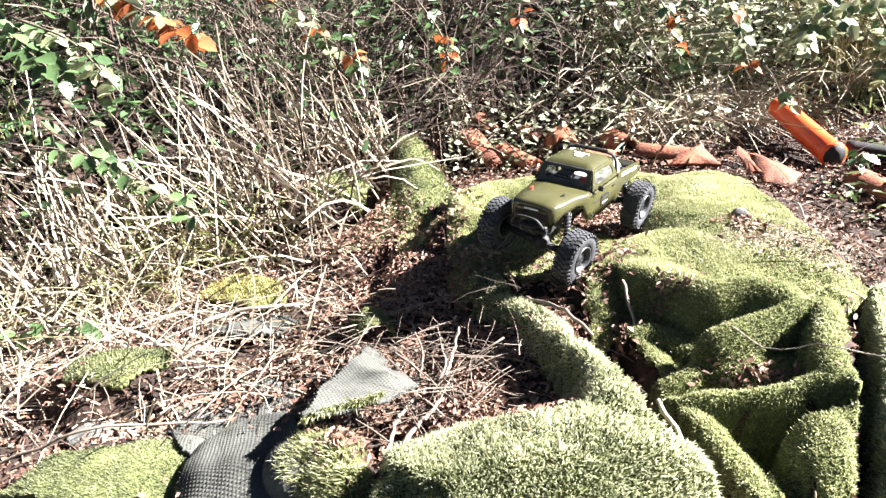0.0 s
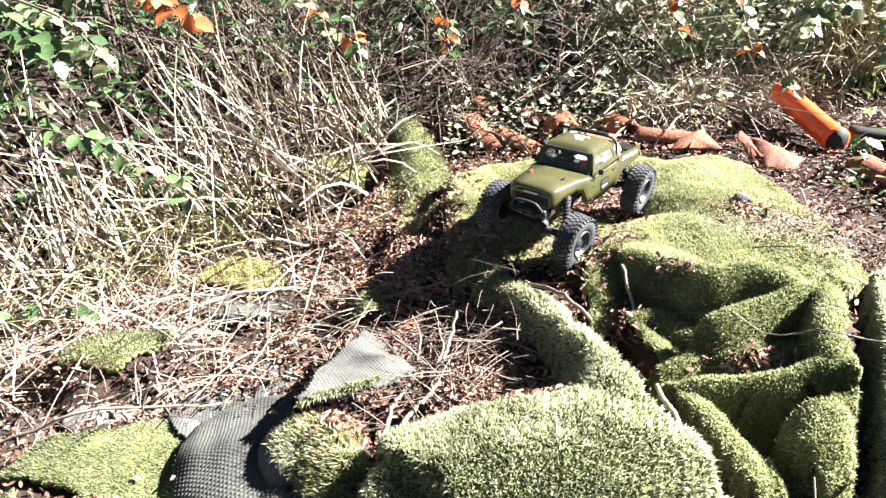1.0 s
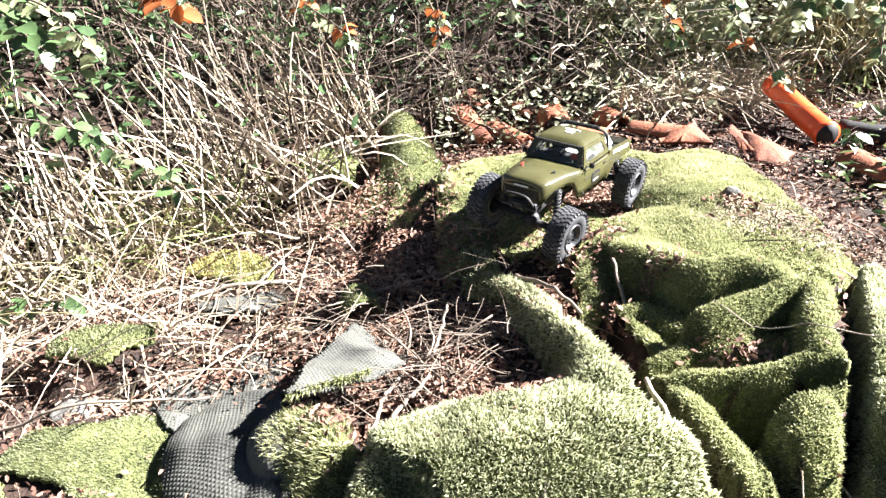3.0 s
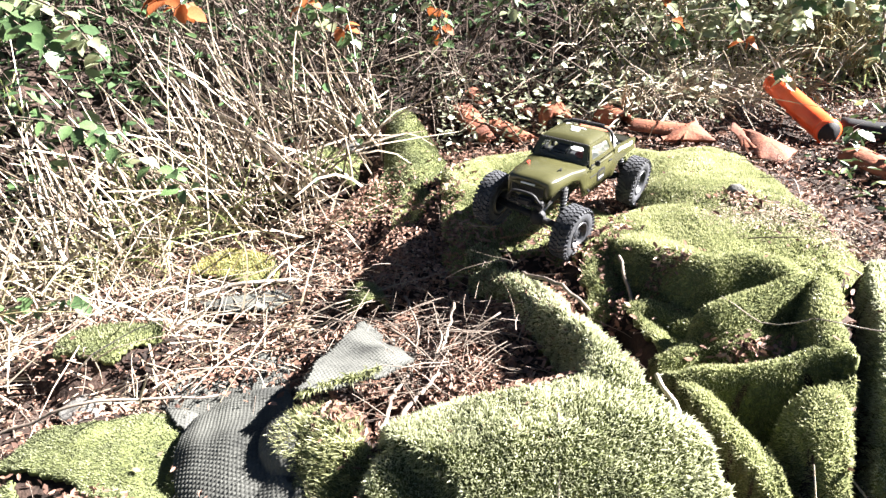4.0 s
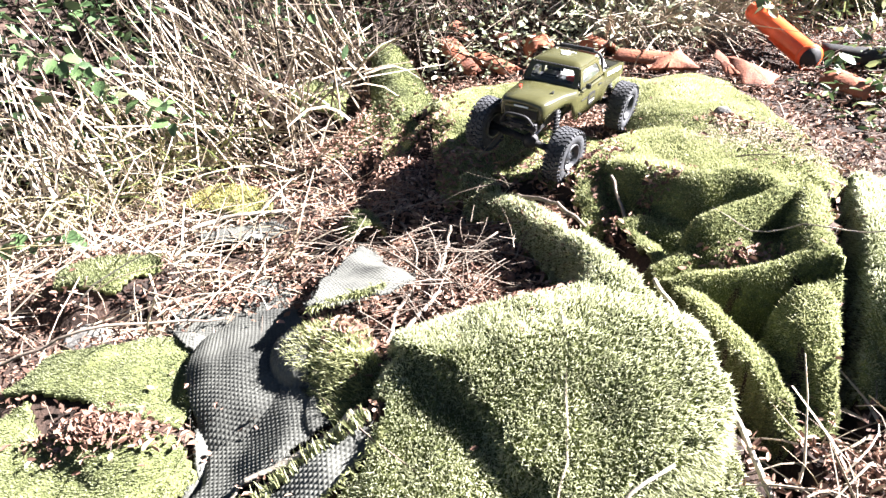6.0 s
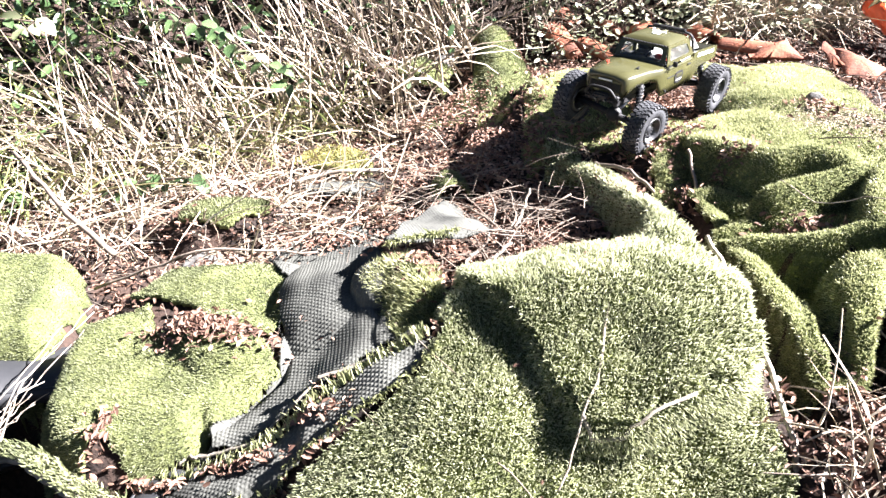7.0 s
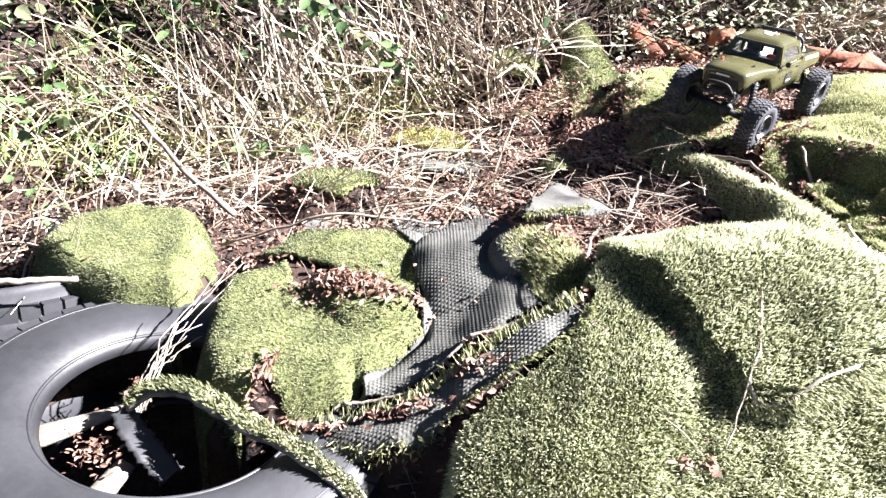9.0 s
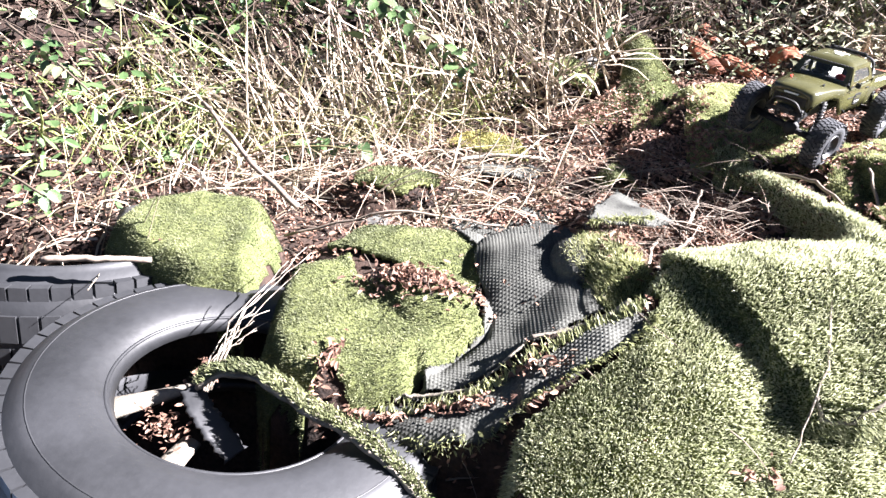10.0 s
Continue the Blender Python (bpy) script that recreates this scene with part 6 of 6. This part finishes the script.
# ---- brambles with separate leaves ----
def leaf_mesh(name, mat, serr=0.08):
    bm = bmesh.new()
    n = 9
    up, lo, mid = [], [], []
    for i in range(n):
        s = i / (n - 1)
        wdt = 0.36 * math.sin(math.pi * s ** 0.8) ** 0.8 * (1 + serr * (-1) ** i)
        bend = -0.16 * s * s
        mid.append(bm.verts.new((s, 0, bend)))
        up.append(bm.verts.new((s, wdt, bend + 0.25 * wdt)))
        lo.append(bm.verts.new((s, -wdt, bend + 0.25 * wdt)))
    for i in range(n - 1):
        for row in (up, lo):
            bm.faces.new((mid[i], mid[i + 1], row[i + 1], row[i]))
    bmesh.ops.remove_doubles(bm, verts=bm.verts[:], dist=0.002)
    bmesh.ops.recalc_face_normals(bm, faces=bm.faces)
    me = bpy.data.meshes.new(name)
    bm.to_mesh(me)
    bm.free()
    me.materials.append(mat)
    me.polygons.foreach_set("use_smooth", np.full(len(me.polygons), True))
    return me


LEAVES = {"green": leaf_mesh("bramble_leaf", BRAMBLE), "pale": leaf_mesh("pale_leaf", LEAF_PALE), "rust": leaf_mesh("rust_leaf", LEAF_RUST)}


def bramble(pts, groups, size, label, mixes, seed):
    """An arching cane with groups of three to five leaves."""
    r = np.random.default_rng(seed)
    P = np.array(pts, float)
    tt = np.linspace(0, 1, 16)
    C = np.stack([np.interp(tt, np.linspace(0, 1, len(P)), P[:, i]) for i in range(3)], 1)
    for _ in range(4):
        C[1:-1] = (C[:-2] + 2 * C[1:-1] + C[2:]) / 4
    v, f = tube(C, (0.0035, 0.0018), 6)
    root = tagged(mesh_obj("bramble", v, f, DRYCANE), label, "bramble", "brambles")
    groups, size = round(groups * 1.5), size * 0.74
    for g in range(groups):
        s = 0.2 + 0.8 * (g + 0.5) / groups
        c = Vector([float(np.interp(s, tt, C[:, i])) for i in range(3)])
        yaw = r.uniform(-180, 0)
        kind = str(r.choice([m for m, _ in mixes], p=[q for _, q in mixes]))
        for j in range(int(r.integers(3, 6))):
            a = yaw + (j - 1.5) * r.uniform(45, 60)
            sz = size * r.uniform(0.7, 1.2)
            d = Vector((math.cos(radians(a)), math.sin(radians(a)), 0.0))
            ob = new("leaf", LEAVES[kind])
            ob.parent = root
            ob.matrix_basis = Matrix.Translation(c + d * 0.012 + Vector((0, 0, r.uniform(-0.012, 0.012)))) @ pose(0, 0, 0, r.normal(20, 22), r.normal(22, 22), a) @ Matrix.Scale(sz, 4)
    return root


GREENS = (("green", 0.95), ("pale", 0.05))
MIXED = (("green", 0.45), ("pale", 0.35), ("rust", 0.2))
RUSTY = (("pale", 0.4), ("rust", 0.6))
bramble([(-1.0, 1.80, 0.33), (-0.76, 1.70, 0.34), (-0.53, 1.64, 0.22)], 8, 0.052, "bramble shoot with green leaves hanging before the straw", (("green", 0.6), ("pale", 0.4)), 1)
bramble([(-1.05, 1.42, -0.02), (-0.88, 1.47, 0.03), (-0.74, 1.49, 0.035)], 3, 0.05, "low bramble shoot with bright green leaves in the straw", (("green", 0.7), ("pale", 0.3)), 2)
bramble([(-1.35, 2.05, 0.62), (-1.05, 1.92, 0.60), (-0.86, 1.82, 0.48)], 8, 0.075, "bramble cane with dark green leaves", (("green", 0.9), ("pale", 0.1)), 3)
bramble([(-1.0, 2.25, 0.68), (-0.78, 2.12, 0.60), (-0.62, 2.05, 0.53)], 5, 0.075, "bramble cane with rust and pale autumn leaves", RUSTY, 4)
bramble([(-1.05, 2.0, 0.60), (-0.86, 1.90, 0.56), (-0.74, 1.84, 0.44)], 4, 0.06, "bramble cane with yellowing leaves", (("pale", 0.8), ("green", 0.2)), 18)
bramble([(-0.65, 2.55, 0.65), (-0.42, 2.40, 0.53), (-0.22, 2.36, 0.40)], 6, 0.065, "bramble cane with pale and orange autumn leaves", (("green", 0.4), ("pale", 0.4), ("rust", 0.2)), 5)
bramble([(-0.1, 2.65, 0.58), (0.0, 2.45, 0.48), (0.02, 2.38, 0.36)], 5, 0.05, "bramble cane with yellowing leaves", MIXED, 6)
bramble([(-1.45, 1.35, 0.30), (-1.15, 1.26, 0.46), (-0.86, 1.24, 0.45)], 6, 0.05, "overhanging bramble shoot with fresh green leaves", (("green", 0.8), ("pale", 0.2)), 19)
bramble([(1.45, 2.75, 0.58), (1.28, 2.62, 0.52), (1.12, 2.52, 0.42)], 8, 0.06, "bramble with whitish sunlit leaves above the pipe", (("pale", 0.8), ("green", 0.2)), 20)
bramble([(0.15, 2.9, 0.75), (0.25, 2.6, 0.60), (0.22, 2.45, 0.45)], 5, 0.05, "bramble cane hanging over the tiles", MIXED, 7)
bramble([(1.0, 2.8, 0.75), (1.12, 2.55, 0.62), (1.2, 2.38, 0.48)], 7, 0.06, "bramble with pale sunlit leaves above the pipe", (("pale", 0.7), ("green", 0.3)), 8)
bramble([(1.3, 2.6, 0.62), (1.3, 2.35, 0.48), (1.22, 2.18, 0.36)], 7, 0.055, "bramble with pale sunlit leaves beside the pipe", (("pale", 0.6), ("green", 0.4)), 9)
bramble([(1.5, 2.3, 0.45), (1.42, 2.1, 0.38), (1.3, 1.95, 0.32)], 6, 0.05, "bramble trailing over the black pipe", MIXED, 10)
bramble([(1.35, 1.75, 0.27), (1.15, 1.72, 0.27), (1.0, 1.68, 0.25)], 5, 0.04, "bramble runner with small green leaves on dead leaves", GREENS, 11)
bramble([(0.6, 2.8, 0.72), (0.7, 2.5, 0.52), (0.72, 2.4, 0.38)], 5, 0.055, "bramble cane with mixed autumn leaves", MIXED, 12)
bramble([(0.85, 2.7, 0.66), (0.9, 2.48, 0.50), (0.92, 2.38, 0.38)], 5, 0.05, "bramble cane with mixed autumn leaves", MIXED, 13)
bramble([(-1.55, 1.3, 0.28), (-1.35, 1.18, 0.26), (-1.2, 1.1, 0.22)], 4, 0.045, "bramble shoot with fresh green leaves by the tyres", GREENS, 14)
bramble([(-1.4, 0.95, 0.1), (-1.25, 0.90, 0.12), (-1.13, 0.86, 0.10)], 2, 0.035, "bramble shoot with fresh green leaves by the tyres", GREENS, 15)
bramble([(-0.33, 0.51, -0.09), (-0.322, 0.508, -0.05), (-0.32, 0.505, -0.03)], 2, 0.014, "tiny bright green seedling in the dark gap", (("green", 1.0),), 16)
bramble([(1.05, 1.95, 0.22), (1.02, 1.86, 0.28), (0.98, 1.83, 0.27)], 3, 0.045, "bramble sprig beside the orange pipe", GREENS, 17)
for i, (bx, by, bz) in enumerate(((1.05, 2.42, 0.40), (1.32, 2.30, 0.36), (1.55, 2.45, 0.42), (0.80, 2.45, 0.40), (1.18, 2.62, 0.55), (1.50, 2.05, 0.32))):
    bramble([(bx + 0.22, by + 0.22, bz + 0.12), (bx + 0.10, by + 0.10, bz + 0.13), (bx, by, bz)], 9, 0.054, "bramble runner with whitish sunlit leaves on the bank", (("pale", 0.85), ("green", 0.15)), 30 + i)
bramble([(0.99, 2.30, 0.34), (0.975, 2.23, 0.33), (0.965, 2.17, 0.31)], 1, 0.06, "bramble sprig hanging over the orange pipe", (("pale", 0.5), ("green", 0.5)), 40)
